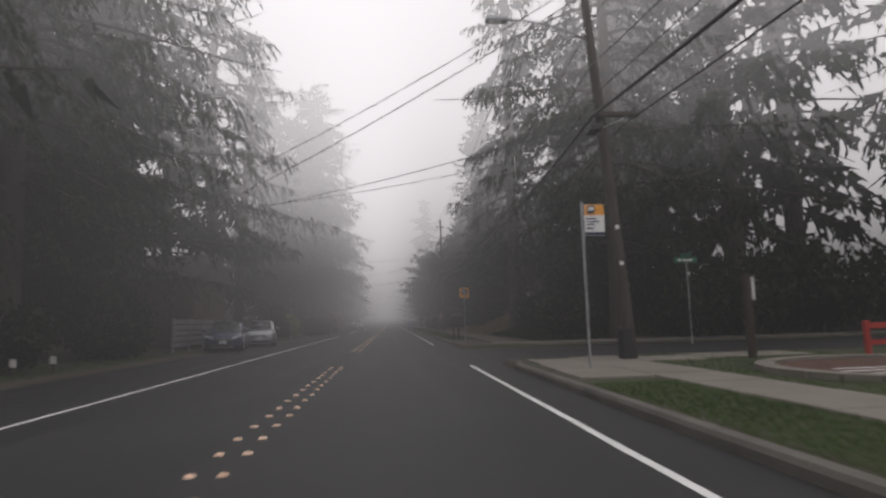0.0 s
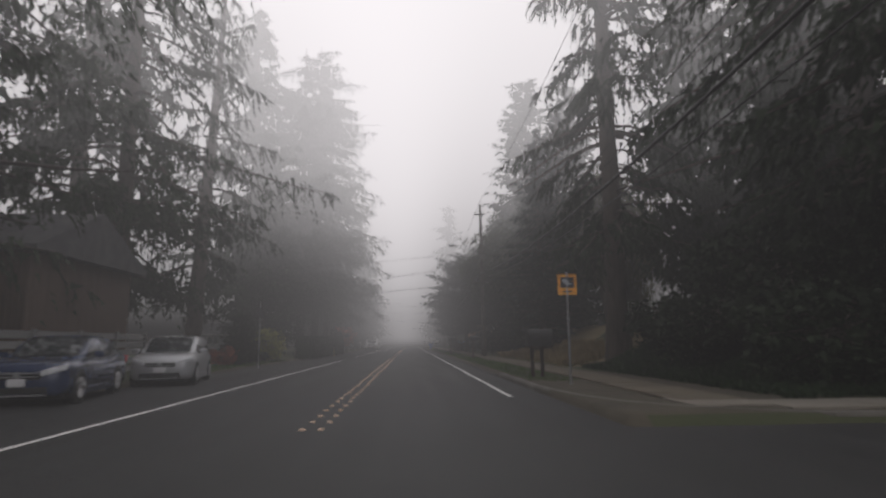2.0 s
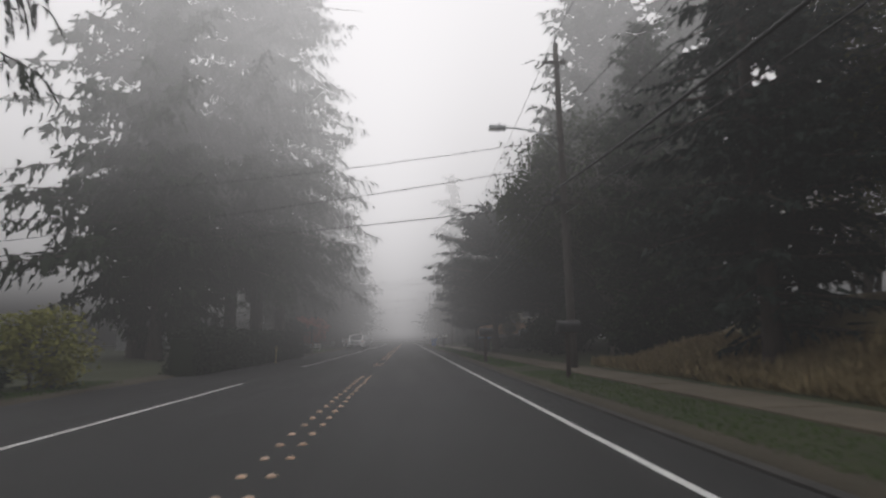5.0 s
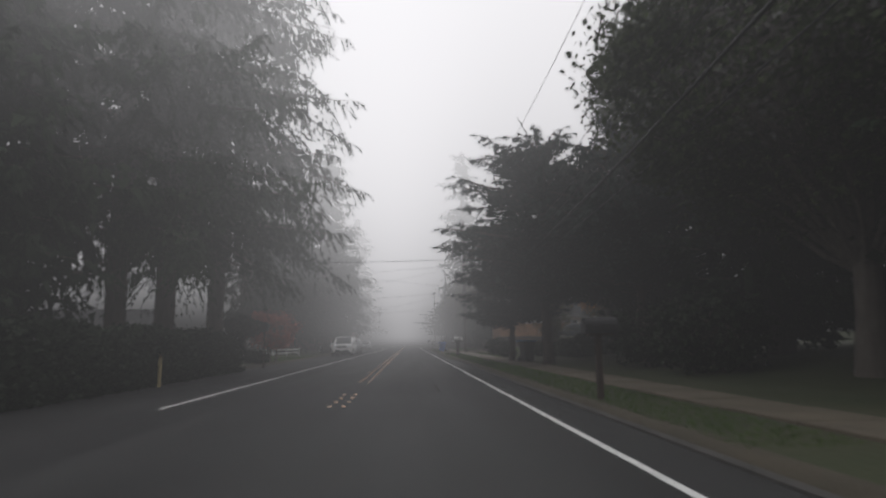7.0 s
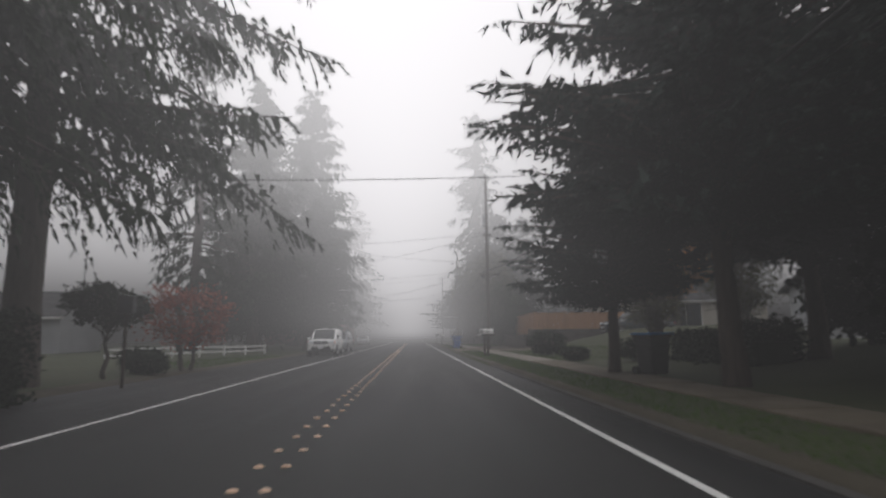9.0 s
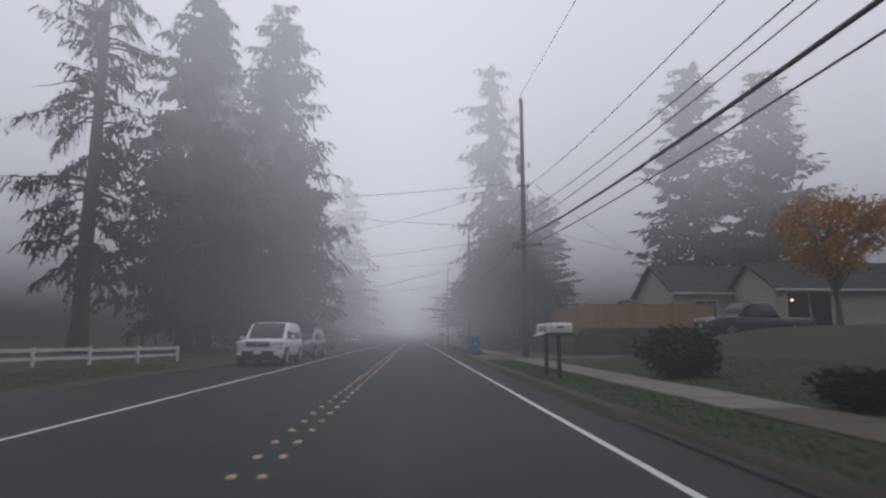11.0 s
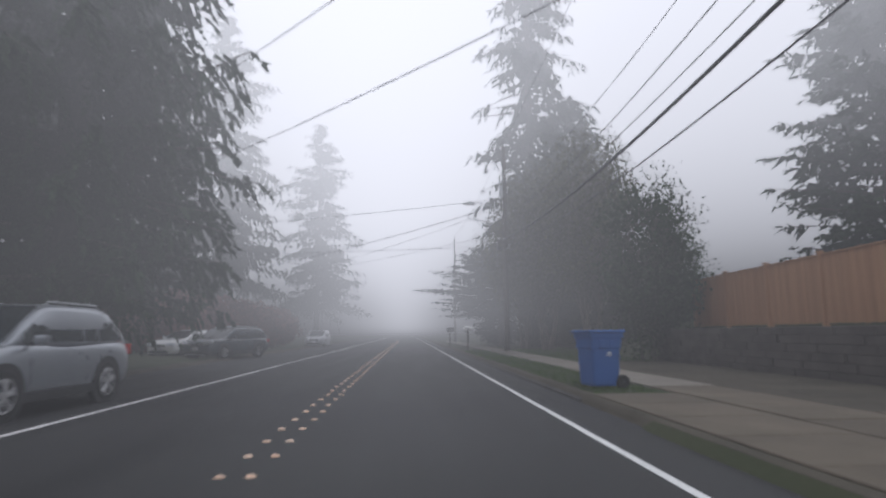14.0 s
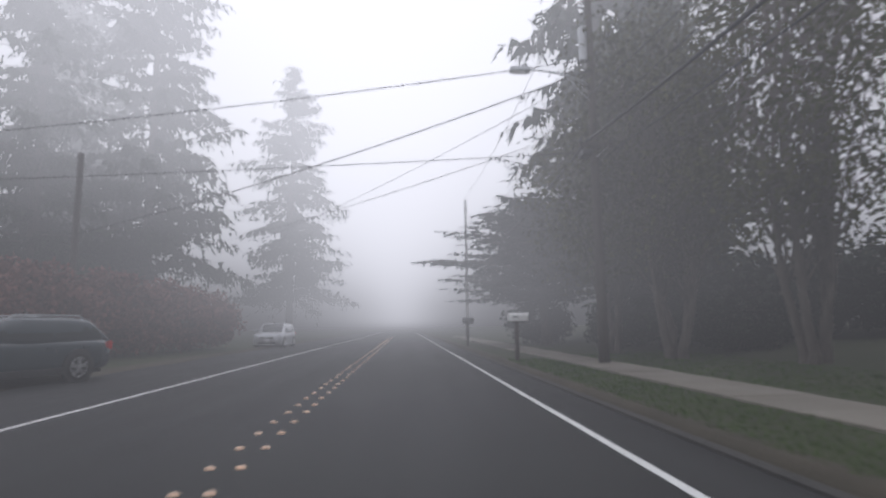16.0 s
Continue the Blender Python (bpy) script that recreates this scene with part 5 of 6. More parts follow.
        part("taillight", bm_box(sgn * hw * 0.84 - 0.1, sgn * hw * 0.84 + 0.09, L - 0.25, L - 0.06, deck - 0.25, deck - 0.05, 0.035), TAILLIGHT, body)
        part("sill", bm_box(sgn * hw * 0.94 - 0.05, sgn * hw * 0.94 + 0.06, axle0 + wheel + 0.06, axle1 - wheel - 0.06, clear - 0.04, clear + 0.12, 0.02), BLACKBOX if cladding else paint, body)
        for ay in (axle0, axle1):
            r = wheel + (0.085 if cladding and not wagon else 0.05)
            edge_x = ease(wide, ay)
            # black disc: the wheel well's shade as dark colour, also trim on cladding
            bm = bmesh.new()
            bmesh.ops.create_cone(bm, cap_ends=True, segments=28, radius1=r, radius2=r, depth=0.12, matrix=Matrix.Translation((sgn * (edge_x - 0.052), ay, wheel + 0.01)) @ Matrix.Rotation(radians(90), 4, "Y"))
            part("arch_shade_trim", bm, BLACKBOX, body)
            w = part("wheel", bm_path([(sgn * (edge_x - 0.19), ay, wheel), (sgn * (edge_x - 0.17), ay, wheel), (sgn * (edge_x - 0.012), ay, wheel), (sgn * (edge_x + 0.014), ay, wheel)], [wheel * 0.93, wheel, wheel, wheel * 0.92], 28), TYRE, ob)
            part("rim", bm_rod((sgn * (edge_x - 0.02), ay, wheel), (sgn * (edge_x + 0.018), ay, wheel), wheel * 0.66, wheel * 0.62, 24), DARKMETAL, w)
            for k in range(10):
                a = 2 * math.pi * (k // 2) / 5 + 0.3 + (0.16 if k % 2 else -0.16)
                part("spoke", bm_rod((sgn * (edge_x + 0.022), ay, wheel), (sgn * (edge_x + 0.018), ay + 0.63 * wheel * math.cos(a), wheel + 0.63 * wheel * math.sin(a)), 0.026, 0.018, 6), RIM, w)
            bm = bm_path([(sgn * (edge_x + 0.018), ay + 0.64 * wheel * math.cos(2 * math.pi * k / 20), wheel + 0.64 * wheel * math.sin(2 * math.pi * k / 20)) for k in range(21)], 0.014, 5)
            part("rim_ring", bm, RIM, w)
        if rails:
            part("roof_rail", bm_path([(sgn * rw * 0.84, roof0 + 0.1, H - 0.02), (sgn * rw * 0.86, roof0 + 0.22, H + 0.05), (sgn * rw * 0.86, roof1 - 0.2, H + 0.04), (sgn * rw * 0.84, roof1 - 0.05, H - 0.04)], 0.018, 6), GALV, cabin)
    if wagon:
        part("grille_surround", bm_box(-hw * 0.5, hw * 0.5, -0.025, 0.1, nose - 0.09, nose + 0.15, 0.03), GALV, body)
        part("bumper_guard", bm_box(-hw * 0.66, hw * 0.66, -0.03, 0.2, clear - 0.02, clear + 0.34, 0.05), BLACKBOX, body)
        for sgn in (-1, 1):
            part("bumper_strip", bm_box(sgn * hw * 0.82 - 0.14, sgn * hw * 0.82 + 0.12, 0.05, 0.3, clear + 0.4, clear + 0.44, 0.015), BLACKBOX, body)
    g = part("grille", bm_box(-hw * 0.46, hw * 0.46, -0.035, 0.1, nose - 0.06, nose + 0.12 if wagon else nose + 0.06, 0.03), BLACKBOX, body)
    for k in range(2):
        part("grille_bar", bm_box(-hw * 0.42, hw * 0.42, -0.046, 0.02, nose - 0.02 + 0.07 * k, nose + 0.005 + 0.07 * k, 0.006), GALV, g)
    part("emblem", bm_rod((0, -0.055, nose + 0.035), (0, 0.0, nose + 0.035), 0.055, seg=14), GALV, g)
    b = part("lower_intake", bm_box(-hw * 0.62, hw * 0.62, -0.012, 0.1, clear + 0.05, clear + 0.19, 0.03), BLACKBOX, body)
    part("number_plate", bm_box(-0.155, 0.155, -0.055, -0.01, clear + 0.2, clear + 0.36, 0.004), PLATE, b)
    if cladding:
        part("lower_bumper", bm_box(-hw * 0.86, hw * 0.86, 0.0, 0.25, clear - 0.02, clear + 0.15, 0.05), BLACKBOX, body)
    part("lip", bm_box(-hw * 0.6, hw * 0.6, -0.015, 0.12, clear + 0.01, clear + 0.04, 0.012), GALV, body)
    part("wiper", bm_rod((-hw * 0.5, cowl + 0.0, belt + 0.04), (hw * 0.1, cowl + 0.08, belt + 0.1), 0.01, seg=6), BLACKBOX, cabin)
    part("underbody", bm_box(-hw * 0.82, hw * 0.82, 0.3, L - 0.3, clear - 0.06, clear + 0.1), BLACKBOX, ob)
    return ob


car("car", -7.76, 28.95, 10, CARBLUE, "dark blue saloon car parked on the shoulder", L=4.6, W=1.74, H=1.43, deck=0.98, cowl=1.25, roof0=2.1, roof1=3.15, tail=3.95, nose=0.6)
car("car", -7.3, 34.6, 10.5, CARSILVER, "silver hatchback parked on the shoulder", L=4.35, W=1.78, H=1.47, cowl=0.95, roof0=2.0, roof1=3.6, tail=4.2, hood=0.93, nose=0.62)
car("car", -6.3, 113.7, -1, CARWHITE, "white boxy off-road wagon with black bumper", L=4.65, W=1.97, H=1.82, wide_roof=0.8, wagon=True, swept=False, hood=1.12, belt=1.12, nose=0.87, cowl=1.15, roof0=1.95, roof1=4.05, tail=4.5, wheel=0.37, axle0=0.92, axle1=3.6, clear=0.3, cladding=True)
car("car", -6.45, 122.4, -2, CARGREY, "grey compact off-road car parked under a cedar", L=4.6, W=1.84, H=1.68, hood=1.02, belt=1.06, nose=0.78, cowl=1.1, roof0=2.0, roof1=3.75, tail=4.4, wheel=0.36, axle0=0.9, axle1=3.55, clear=0.26, cladding=True, rails=True)
car("car", -9.75, 143.0, -20, CARTEAL, "dark slate estate car parked at an angle", L=4.8, W=1.82, H=1.52, hood=0.95, belt=0.98, nose=0.7, cowl=1.15, roof0=2.05, roof1=4.1, tail=4.65, wheel=0.34, axle0=0.95, axle1=3.7, clear=0.24, cladding=True, rails=True)
car("car", -12.4, 145.5, -20, CARWHITE, "older white and tan car behind another car", L=4.5, W=1.8, H=1.4, roof1=3.4, tail=4.0, swept=False)
car("car", -8.2, 168.0, -2, CARSILVER, "pale car parked far off in the fog", L=4.4, W=1.78, H=1.5)


# ---- fences, walls, houses ----
def plank_fence(name, p, q, planks, z0, mat, label):
    """Horizontal planks on posts between two places."""
    p, q = Vector((*p, 0)), Vector((*q, 0))
    d = (q - p)
    turn = math.degrees(math.atan2(d.y, d.x))
    ob = thing(name, p.x, p.y, ground_z(p.x, p.y), turn, label=label, category="fence")
    n = max(2, int(d.length / 2.2) + 1)
    for i in range(n):
        t = d.length * i / (n - 1)
        part("post", bm_box(t - 0.05, t + 0.05, -0.05, 0.05, -0.3, planks[-1][1] + 0.05, 0.008), mat, ob)
    for a, b in planks:
        for i in range(n - 1):
            part("plank", bm_box(d.length * i / (n - 1) + 0.006, d.length * (i + 1) / (n - 1) - 0.006, -0.085, -0.055, a, b, 0.004), mat, ob)
    return ob


plank_fence("plank_fence", (-9.9, 39.6), (-9.75, 28.2), [(0.25 + 0.27 * i, 0.25 + 0.27 * i + 0.2) for i in range(5)], 0.2, GREYPLANK, "grey horizontal plank fence behind parked cars")
for a, b in (((-10.9, 117.4), (-12.3, 112.5)), ((-12.3, 112.5), (-15.5, 104.0))):
    plank_fence("rail_fence", a, b, [(0.22, 0.34), (0.52, 0.64)], 0.2, WHITEPAINT, "low white two-rail garden fence")
plank_fence("deck_railing", (12.1, 51.6), (14.9, 52.4), [(0.3, 0.38), (0.5, 0.58), (0.7, 0.78), (0.9, 0.98)], 0.3, WHITEPAINT, "white slatted railing on top of the bank").location.z += 0.35
red = plank_fence("red_barrier", (11.2, 13.2), (15.0, 13.4), [(0.25, 0.37), (0.62, 0.76)], 0.2, REDPAINT, "red painted two-rail barrier beside the lawn")


def board_fence(name, p, q, z0, h, label, board=0.14):
    p, q = Vector((*p, 0)), Vector((*q, 0))
    d = q - p
    turn = math.degrees(math.atan2(d.y, d.x))
    ob = thing(name, p.x, p.y, z0, turn, label=label, category="fence")
    n = int(d.length / board)
    me = None
    for i in range(n):
        if me is None:
            o = part("board", bm_box(0.003, board - 0.003, -0.012, 0.012, 0.03, h, 0.003), TANBOARD, ob)
            me = o.data
        else:
            o = new("board", me)
            o.parent = ob
        o.matrix_basis = pose(i * board, 0.006 * (i % 3 - 1), 0.012 * math.sin(i * 2.3))
    m = max(2, int(d.length / 2.4) + 1)
    for i in range(m):
        t = d.length * i / (m - 1)
        part("post", bm_box(t - 0.06, t + 0.06, -0.06, 0.06, -0.2, h + 0.08, 0.008), TANBOARD, ob)
        part("post_cap", bm_box(t - 0.08, t + 0.08, -0.08, 0.08, h + 0.08, h + 0.12, 0.008), TANBOARD, ob)
    part("top_rail", bm_box(0, d.length, -0.04, 0.04, h, h + 0.045, 0.006), TANBOARD, ob)
    return ob


board_fence("board_fence", (11.0, 136.8), (10.3, 124.0), 1.35, 1.75, "tan cedar board fence on top of a low wall")
board_fence("board_fence", (10.3, 124.0), (18.2, 124.4), 1.35, 1.75, "tan cedar board fence on top of a low wall")


def block_wall(name, p, q, z0, courses, label, bl=0.6, bh=0.2):
    p, q = Vector((*p, 0)), Vector((*q, 0))
    d = q - p
    turn = math.degrees(math.atan2(d.y, d.x))
    ob = thing(name, p.x, p.y, z0, turn, label=label, category="wall", kind="structure")
    part("core", bm_box(0, d.length, -0.14, 0.12, -0.1, courses * bh - 0.01), WALLBLOCK, ob)
    me = None
    n = int(d.length / bl)
    for c in range(courses):
        for i in range(n):
            if me is None:
                o = part("block", bm_box(0.006, bl - 0.006, -0.18, -0.13, 0.006, bh - 0.006, 0.012), WALLBLOCK, ob)
                me = o.data
            else:
                o = new("block", me)
                o.parent = ob
            o.matrix_basis = pose(i * bl + (0.3 if c % 2 else 0.0) - 0.15, 0.012 * math.sin(i * 3.7 + c), c * bh)
    return ob


block_wall("wall_garden", (9.5, 122.5), (18.5, 122.5), 0.1, 8, "dark block retaining wall below a garden")
block_wall("wall_terrace", (9.7, 136.9), (9.4, 122.8), 0.1, 6, "dark block retaining wall under a board fence")

shed = thing("garage", -14.3, 36.4, 0.15, label="brown board-clad garage behind a plank fence", category="house")
part("wall", bm_box(-3.8, 3.8, -3.0, 3.0, -0.3, 3.7), BROWNBOARD, shed)
me = None
for i in range(48):
    if me is None:
        o = part("board", bm_box(0.004, 0.152, -3.03, -3.003, 0.0, 3.7, 0.004), BROWNBOARD, shed)
        me = o.data
    else:
        o = new("board", me)
        o.parent = shed
    o.matrix_basis = pose(-3.8 + i * 0.158, 0.004 * (i % 2), 0)
bm = bmesh.new()
v = [bm.verts.new(p) for p in ((-4.2, -3.4, 3.65), (4.2, -3.4, 3.65), (4.2, 3.4, 3.65), (-4.2, 3.4, 3.65), (-4.2, 0, 5.2), (4.2, 0, 5.2), (-4.2, -3.4, 3.8), (4.2, -3.4, 3.8), (4.2, 3.4, 3.8), (-4.2, 3.4, 3.8), (-4.2, 0, 5.35), (4.2, 0, 5.35))]
for f in ((0, 1, 7, 6), (2, 3, 9, 8), (6, 7, 11, 10), (11, 8, 9, 10), (0, 6, 10, 9, 3), (1, 2, 8, 11, 7), (0, 3, 2, 1)):
    bm.faces.new([v[i] for i in f])
part("roof", bm, ROOF, shed)


def house(x, y, z, sx, sy, eave, ridge, mat, label, turn=0.0, openings=()):
    """Gabled house: ridge along local x, gables at both ends; openings: (face, place along it, sill, width, height)."""
    ob = thing("house", x, y, z, turn, label=label, category="house")
    bm = bmesh.new()
    a, b = sx / 2, sy / 2
    P = [(-a, -b, -0.5), (a, -b, -0.5), (a, b, -0.5), (-a, b, -0.5), (-a, -b, eave), (a, -b, eave), (a, b, eave), (-a, b, eave), (-a, 0, ridge), (a, 0, ridge)]
    v = [bm.verts.new(p) for p in P]
    for f in ((0, 1, 5, 4), (1, 2, 6, 9, 5), (2, 3, 7, 6), (3, 0, 4, 8, 7), (4, 5, 9, 8), (6, 7, 8, 9), (0, 3, 2, 1)):
        bm.faces.new([v[i] for i in f])
    wall = part("wall", bm, mat, ob)
    for k in range(int((eave + 0.2) / 0.2)):
        zz = -0.2 + 0.2 * k
        part("siding_course", bm_box(-a - 0.02, a + 0.02, -b - 0.018, -b - 0.002, zz + 0.01, zz + 0.19), mat, wall)
    slope = (ridge - eave) / b
    for s in (-1, 1):
        o = 0.45
        bm = bmesh.new()
        q = [(-a - 0.35, s * (b + o), eave - slope * o + 0.03), (a + 0.35, s * (b + o), eave - slope * o + 0.03), (a + 0.35, -s * 0.02, ridge + 0.05), (-a - 0.35, -s * 0.02, ridge + 0.05)]
        lo = [bm.verts.new(p) for p in q]
        hi = [bm.verts.new((p[0], p[1], p[2] + 0.14)) for p in q]
        bm.faces.new(lo[::-1])
        bm.faces.new(hi)
        for k in range(4):
            bm.faces.new((lo[k], lo[(k + 1) % 4], hi[(k + 1) % 4], hi[k]))
        rf = part("roof", bm, ROOF, ob)
        for k in range(10):
            t = (k + 0.5) / 10
            yy, zz = s * (b + o) * (1 - t), eave - slope * o + 0.03 + (ridge + 0.05 - eave + slope * o - 0.03) * t
            part("shingle_course", bm_box(-a - 0.34, a + 0.34, yy - 0.02, yy + 0.02, zz + 0.138, zz + 0.158), ROOF, rf)
        part("gutter", bm_box(-a - 0.35, a + 0.35, s * (b + o) - 0.06, s * (b + o) + 0.06, eave - slope * o - 0.02, eave - slope * o + 0.1, 0.02), WHITEPAINT, ob)
    for face, t, sill, w, h in openings:
        if face == "front":
            f = part("window", bm_box(t - w / 2 - 0.08, t + w / 2 + 0.08, -b - 0.07, -b - 0.02, sill - 0.08, sill + h + 0.08, 0.01), WHITEPAINT, ob)
            part("pane", bm_box(t - w / 2, t + w / 2, -b - 0.085, -b - 0.071, sill, sill + h), GLASS, f)
            part("glazing_bar", bm_box(t - 0.02, t + 0.02, -b - 0.1, -b - 0.086, sill, sill + h), WHITEPAINT, f)
        else:
            f = part("window", bm_box(-a - 0.07, -a - 0.02, t - w / 2 - 0.08, t + w / 2 + 0.08, sill - 0.08, sill + h + 0.08, 0.01), WHITEPAINT, ob)
            part("pane", bm_box(-a - 0.085, -a - 0.071, t - w / 2, t + w / 2, sill, sill + h), GLASS, f)
            part("glazing_bar", bm_box(-a - 0.1, -a - 0.086, t - 0.02, t + 0.02, sill, sill + h), WHITEPAINT, f)
    return ob


house(23.6, 130.3, 1.5, 13.2, 6.4, 2.7, 4.55, SIDING, "beige single-storey house with a dark gabled roof", 0, (("gable", 0.6, 0.9, 1.2, 1.1), ("front", -4.5, 0.9, 1.4, 1.1), ("front", -1.5, 0.9, 1.6, 1.2)))
porch = house(25.5, 124.9, 1.5, 9.0, 5.0, 2.6, 4.1, SIDING, "beige garage wing with a dark shingle roof", 0, (("front", -2.6, 0.2, 2.6, 2.0), ("gable", 0.5, 0.9, 1.0, 1.0)))
house(-29.0, 117.0, 0.4, 10.0, 7.5, 2.5, 4.2, SIDINGGREY, "pale grey bungalow seen dimly behind trees", 8, (("front", -2.5, 0.9, 1.5, 1.1), ("front", 2.2, 0.9, 1.5, 1.1)))
house(29.0, 155.0, 0.9, 11.0, 7.5, 2.5, 4.2, SIDINGGREY, "low grey house behind trees with a shingle roof", 0, (("front", -3.0, 0.2, 2.6, 2.0), ("front", 2.0, 0.9, 1.5, 1.1)))
house(23.0, 99.0, 0.8, 8.0, 6.5, 2.5, 4.0, SIDINGGREY, "pale house glimpsed under spreading trees", 0, (("front", -1.8, 0.9, 1.4, 1.1),))
lamp = thing("porch_lamp", 21.8, 122.33, 3.3, label="small lit porch lamp beside a garage", category="lamp")
part("bracket", bm_box(-0.05, 0.05, -0.06, 0.06, -0.1, 0.14, 0.01), DARKMETAL, lamp)
glow = bpy.data.materials.new("warm_bulb")
glow.use_nodes = True
glow.node_tree.nodes["Principled BSDF"].inputs["Emission Color"].default_value = (1, 0.6, 0.2, 1)
glow.node_tree.nodes["Principled BSDF"].inputs["Emission Strength"].default_value = 6.0
bm = bmesh.new()
bmesh.ops.create_uvsphere(bm, u_segments=12, v_segments=8, radius=0.08, matrix=Matrix.Translation((0, -0.13, -0.02)))
part("bulb", bm, glow, lamp)

car("pickup_truck", 14.4, 118.2, -86, CARTEAL, "dark pickup parked on the raised driveway", L=5.6, W=1.95, H=1.8, hood=1.1, belt=1.1, nose=0.82, cowl=1.4, roof0=2.1, roof1=3.3, tail=3.65, wheel=0.38, axle0=1.0, axle1=4.4, clear=0.36, deck=1.05).location.z = ground_z(16.0, 118.0)
car("car", 19.5, 146.6, -85, CARTEAL, "dark car parked before a grey house", L=4.7, W=1.85, H=1.65, roof1=3.9, tail=4.4).location.z = ground_z(21, 146.6)

# ---- planting bed by the corner ----
bed = thing("planting_bed", 9.2, 9.6, ground_z(9.2, 9.6), label="red-brown mulch bed inside a round concrete edging", category="planting bed")
bm = bmesh.new()
bmesh.ops.create_circle(bm, cap_ends=True, segments=40, radius=2.3, matrix=Matrix.Translation((0, 0, 0.05)))
part("mulch", bm, MULCH, bed)
for i in range(30):
    a0, a1 = 2 * math.pi * i / 30 + 0.006, 2 * math.pi * (i + 1) / 30 - 0.006
    bm = bmesh.new()
    q = [(r * math.cos(a), r * math.sin(a), z) for z in (-0.1, 0.11) for r, a in ((2.28, a0), (2.62, a0), (2.62, a1), (2.28, a1))]
    v = [bm.verts.new(p) for p in q]
    for f in ((0, 3, 2, 1), (4, 5, 6, 7), (0, 1, 5, 4), (1, 2, 6, 5), (2, 3, 7, 6), (3, 0, 4, 7)):
        bm.faces.new([v[k] for k in f])
    part("edging_stone", bm, CONCRETE, bed)
for k in range(3):
    part("painted_stripe", bm_box(-1.9 + 0.2 * k, -0.4 + 0.2 * k, -0.7 + 0.45 * k, -0.62 + 0.45 * k, 0.052, 0.058), WHITEPAINT, bed)

# ---- pavement slabs, kerbs and lane markers: many small pieces, last ----
pavement = tagged(new("pavement"), "worn concrete pavement slabs along the verge", "pavement", kind="structure")
slab = None


def walk_x(y):
    """Inner edge of the pavement."""
    return 4.68 + 0.15 * lump(27, 34, 58, 72, y)


def add_slab(x0, x1, y0, y1, z=0.0, mesh=None):
    bm = bmesh.new()
    q = []
    for zz in (-0.08, 0.0):
        for x, y in ((x0, y0), (x1, y0), (x1, y1), (x0, y1)):
            q.append((x, y, zz + z))
    v = [bm.verts.new(p) for p in q]
    for f in ((0, 3, 2, 1), (4, 5, 6, 7), (0, 1, 5, 4), (1, 2, 6, 5), (2, 3, 7, 6), (3, 0, 4, 7)):
        bm.faces.new([v[k] for k in f])
    bmesh.ops.bevel(bm, geom=[e for e in bm.edges if e.verts[0].co.z > z - 0.01 and e.verts[1].co.z > z - 0.01], offset=0.012, segments=1, affect="EDGES")
    # from about 66 to 97 the darker slab colour also carries tree shade
    part("slab", bm, DIRTYSHADED if 27 < y0 < 97 or 116 < y0 < 124.9 else CONCRETE, pavement)


def drive_slab(x0, x1, y0, y1):
    """A slab of the driveway, lying on the slope."""
    bm = bmesh.new()
    c = ((x0, y0), (x1, y0), (x1, y1), (x0, y1))
    lo = [bm.verts.new((x, y, ground_z(x, y) - 0.06)) for x, y in c]
    hi = [bm.verts.new((x, y, ground_z(x, y) + 0.04)) for x, y in c]
    bm.faces.new(lo[::-1])
    bm.faces.new(hi)
    for i in range(4):
        bm.faces.new((lo[i], lo[(i + 1) % 4], hi[(i + 1) % 4], hi[i]))
    part("slab", bm, DIRTYSHADED, pavement)


y = -9.0
k = 0
while y < 190:
    ln = 1.5
    if not 14.6 < y < 26.3:
        xi = walk_x(y + 0.7)
        add_slab(xi, xi + 1.26, y + 0.006, y + ln - 0.006, 0.17 + 0.006 * math.sin(k * 2.1))
    y += ln
    k += 1
for x0, x1, y0, y1 in ((3.35, 4.66, 10.2, 11.9), (3.4, 4.66, 11.92, 13.4), (3.5, 4.66, 13.42, 15.0), (5.96, 7.4, 13.42, 15.0), (4.68, 5.94, 13.42, 15.4), (7.42, 8.9, 13.9, 15.4), (8.92, 10.4, 13.9, 15.4)):
    add_slab(x0, x1, y0, y1, 0.168)
for i in range(14):
    add_slab(5.9 + 1.5 * i, 7.38 + 1.5 * i, 25.7, 26.9, 0.165)
add_slab(4.6, 5.88, 26.2, 27.5, 0.165)
for i in range(6):
    for j in range(4):
        x0 = 5.97 + 1.75 * i
        y0 = 116.4 + 1.4 * j
        drive_slab(x0, x0 + 1.73, y0, y0 + 1.38)
for j in range(6):
    add_slab(3.2, 4.66, 116.4 + 1.4 * j, 117.78 + 1.4 * j, 0.155)

kerb = tagged(new("kerb"), "weathered concrete kerb between road and verge", "kerb", kind="structure")


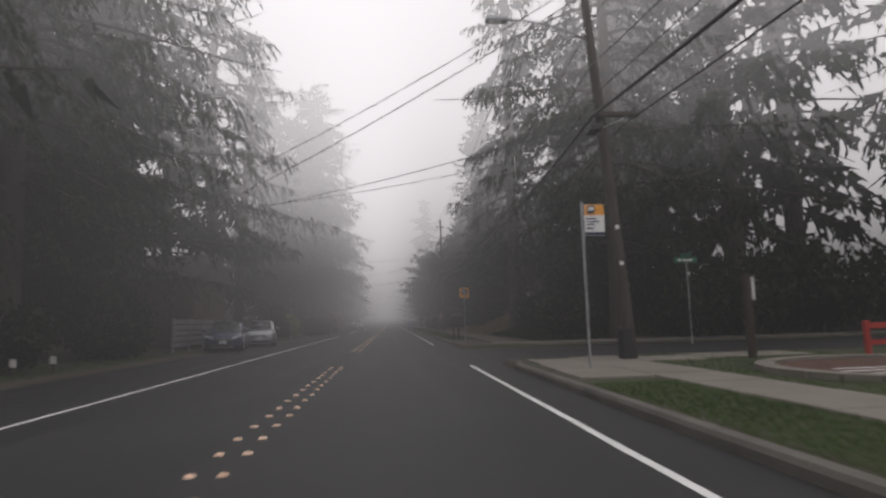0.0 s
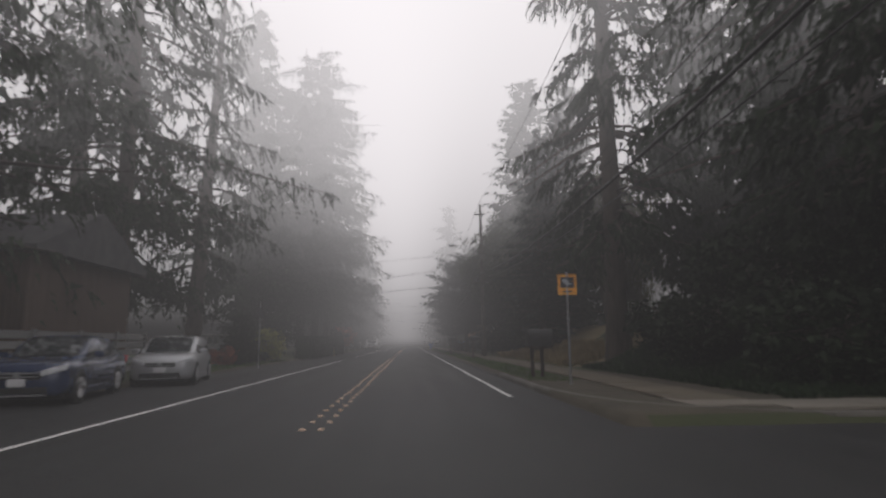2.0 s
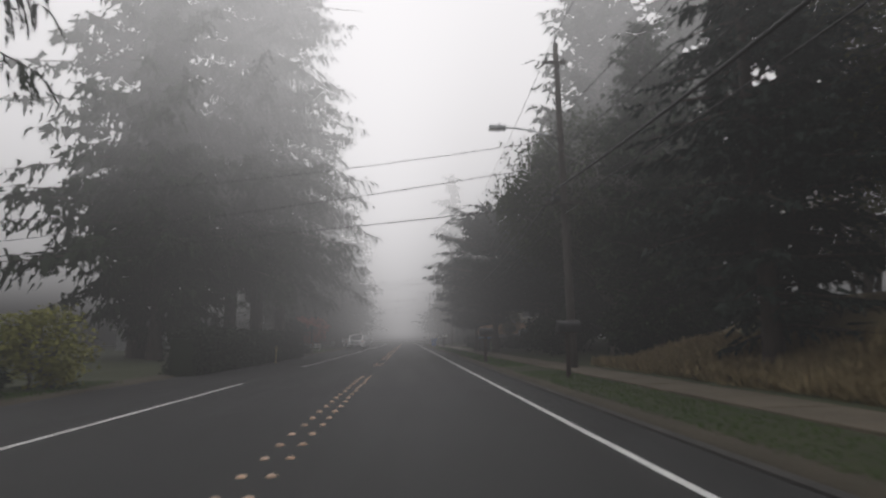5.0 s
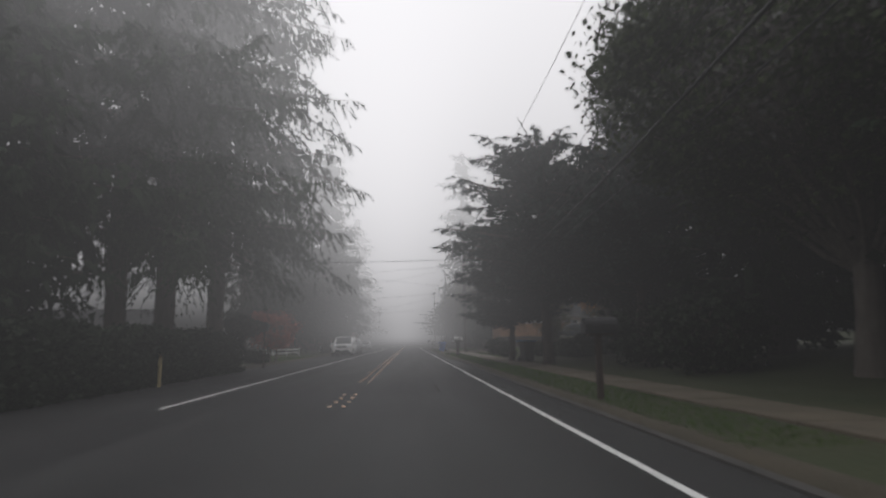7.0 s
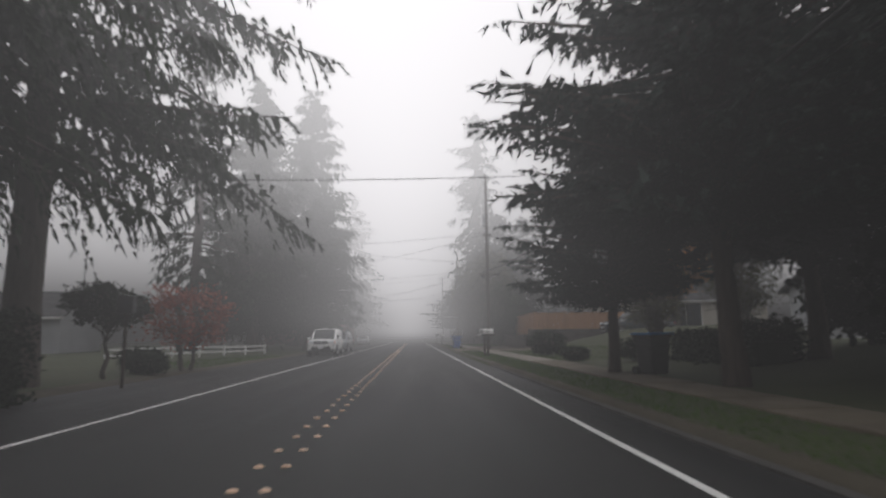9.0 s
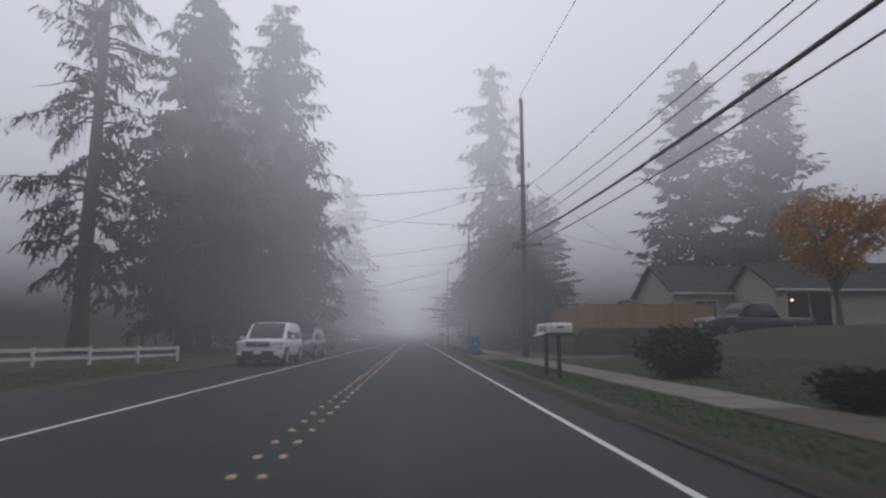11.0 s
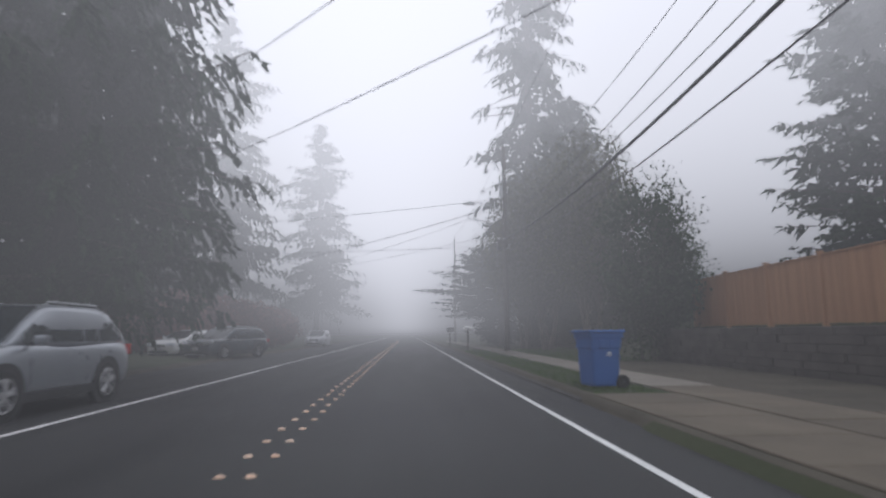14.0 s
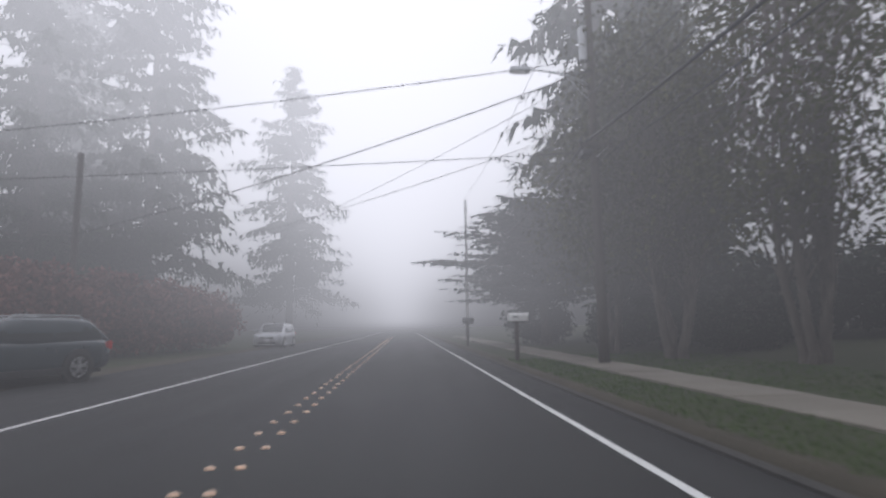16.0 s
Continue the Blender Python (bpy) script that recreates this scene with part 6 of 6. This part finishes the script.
def kerb_stone(x0, y0, x1, y1):
    d = Vector((x1 - x0, y1 - y0, 0))
    n = Vector((d.y, -d.x, 0)).normalized() * 0.15
    bm = bmesh.new()
    a, b = Vector((x0, y0, 0)) + d.normalized() * 0.008, Vector((x1, y1, 0)) - d.normalized() * 0.008
    low = y0 > 36.5
    prof = [(0.0, -0.08), (0.05, 0.03), (0.45, 0.07), (1.4, 0.11), (1.4, -0.08)] if low else [(0.0, -0.08), (0.0, 0.09), (0.2, 0.135), (1.0, 0.145), (1.0, -0.08)]
    r = [[bm.verts.new(p + n * s + Vector((0, 0, z))) for s, z in prof] for p in (a, b)]
    m = len(prof)
    for i in range(m):
        bm.faces.new((r[0][i], r[0][(i + 1) % m], r[1][(i + 1) % m], r[1][i]))
    bm.faces.new(r[0][::-1])
    bm.faces.new(r[1])
    part("kerb_stone", bm, BERM if low else KERB, kerb)


line = [(3.02, -9.0 + 1.2 * i) for i in range(20)] + [(3.06, 14.4), (3.25, 15.2), (3.75, 15.75), (4.6, 16.0), (6.0, 16.06)] + [(6.0 + 1.5 * i, 16.06) for i in range(1, 14)]
for a, b in zip(line, line[1:]):
    kerb_stone(*a, *b)
line = [(27 - 1.5 * i, 25.14) for i in range(14)] + [(6.2, 25.2), (5.2, 25.6), (4.4, 26.3), (3.7, 27.3), (3.3, 28.6), (3.1, 30.0), (3.02, 31.4)] + [(3.02, 31.4 + 1.2 * i) for i in range(1, 110)]
for a, b in zip(line, line[1:]):
    if not (116.2 < a[1] < 124.8):
        kerb_stone(*a, *b)

dome = dome_mesh()
count = 0
rest = []
for y0, y1, gap in ((2.08, 16.9, 0.77), (25.25, 61.3, 0.8), (69.0, 71.8, 0.86), (76.18, 112.4, 0.86), (114.0, 200.0, 0.84)):
    n = int((y1 - y0) / gap)
    for i in range(n + 1):
        for x in (-1.53, -1.27):
            p = (x + 0.012 * math.sin(i * 1.9 + x), y0 + gap * i + 0.02 * math.sin(i * 2.7), 0.004)
            if p[1] < 5 or count >= 300:
                rest.append(p)
                continue
            o = new("lane_marker", dome)
            o.parent = road
            o.location = p
            count += 1
V, F = [], []
dv = [tuple(v.co) for v in dome.vertices]
df = [tuple(p.vertices) for p in dome.polygons]
for p in rest:
    n = len(V)
    V += [(a + p[0], b + p[1], c + p[2]) for a, b, c in dv]
    F += [tuple(i + n for i in f) for f in df]
tagged(mesh_object("lane_markers", V, F, AMBER, road), "more amber ceramic lane markers", kind="stuff")
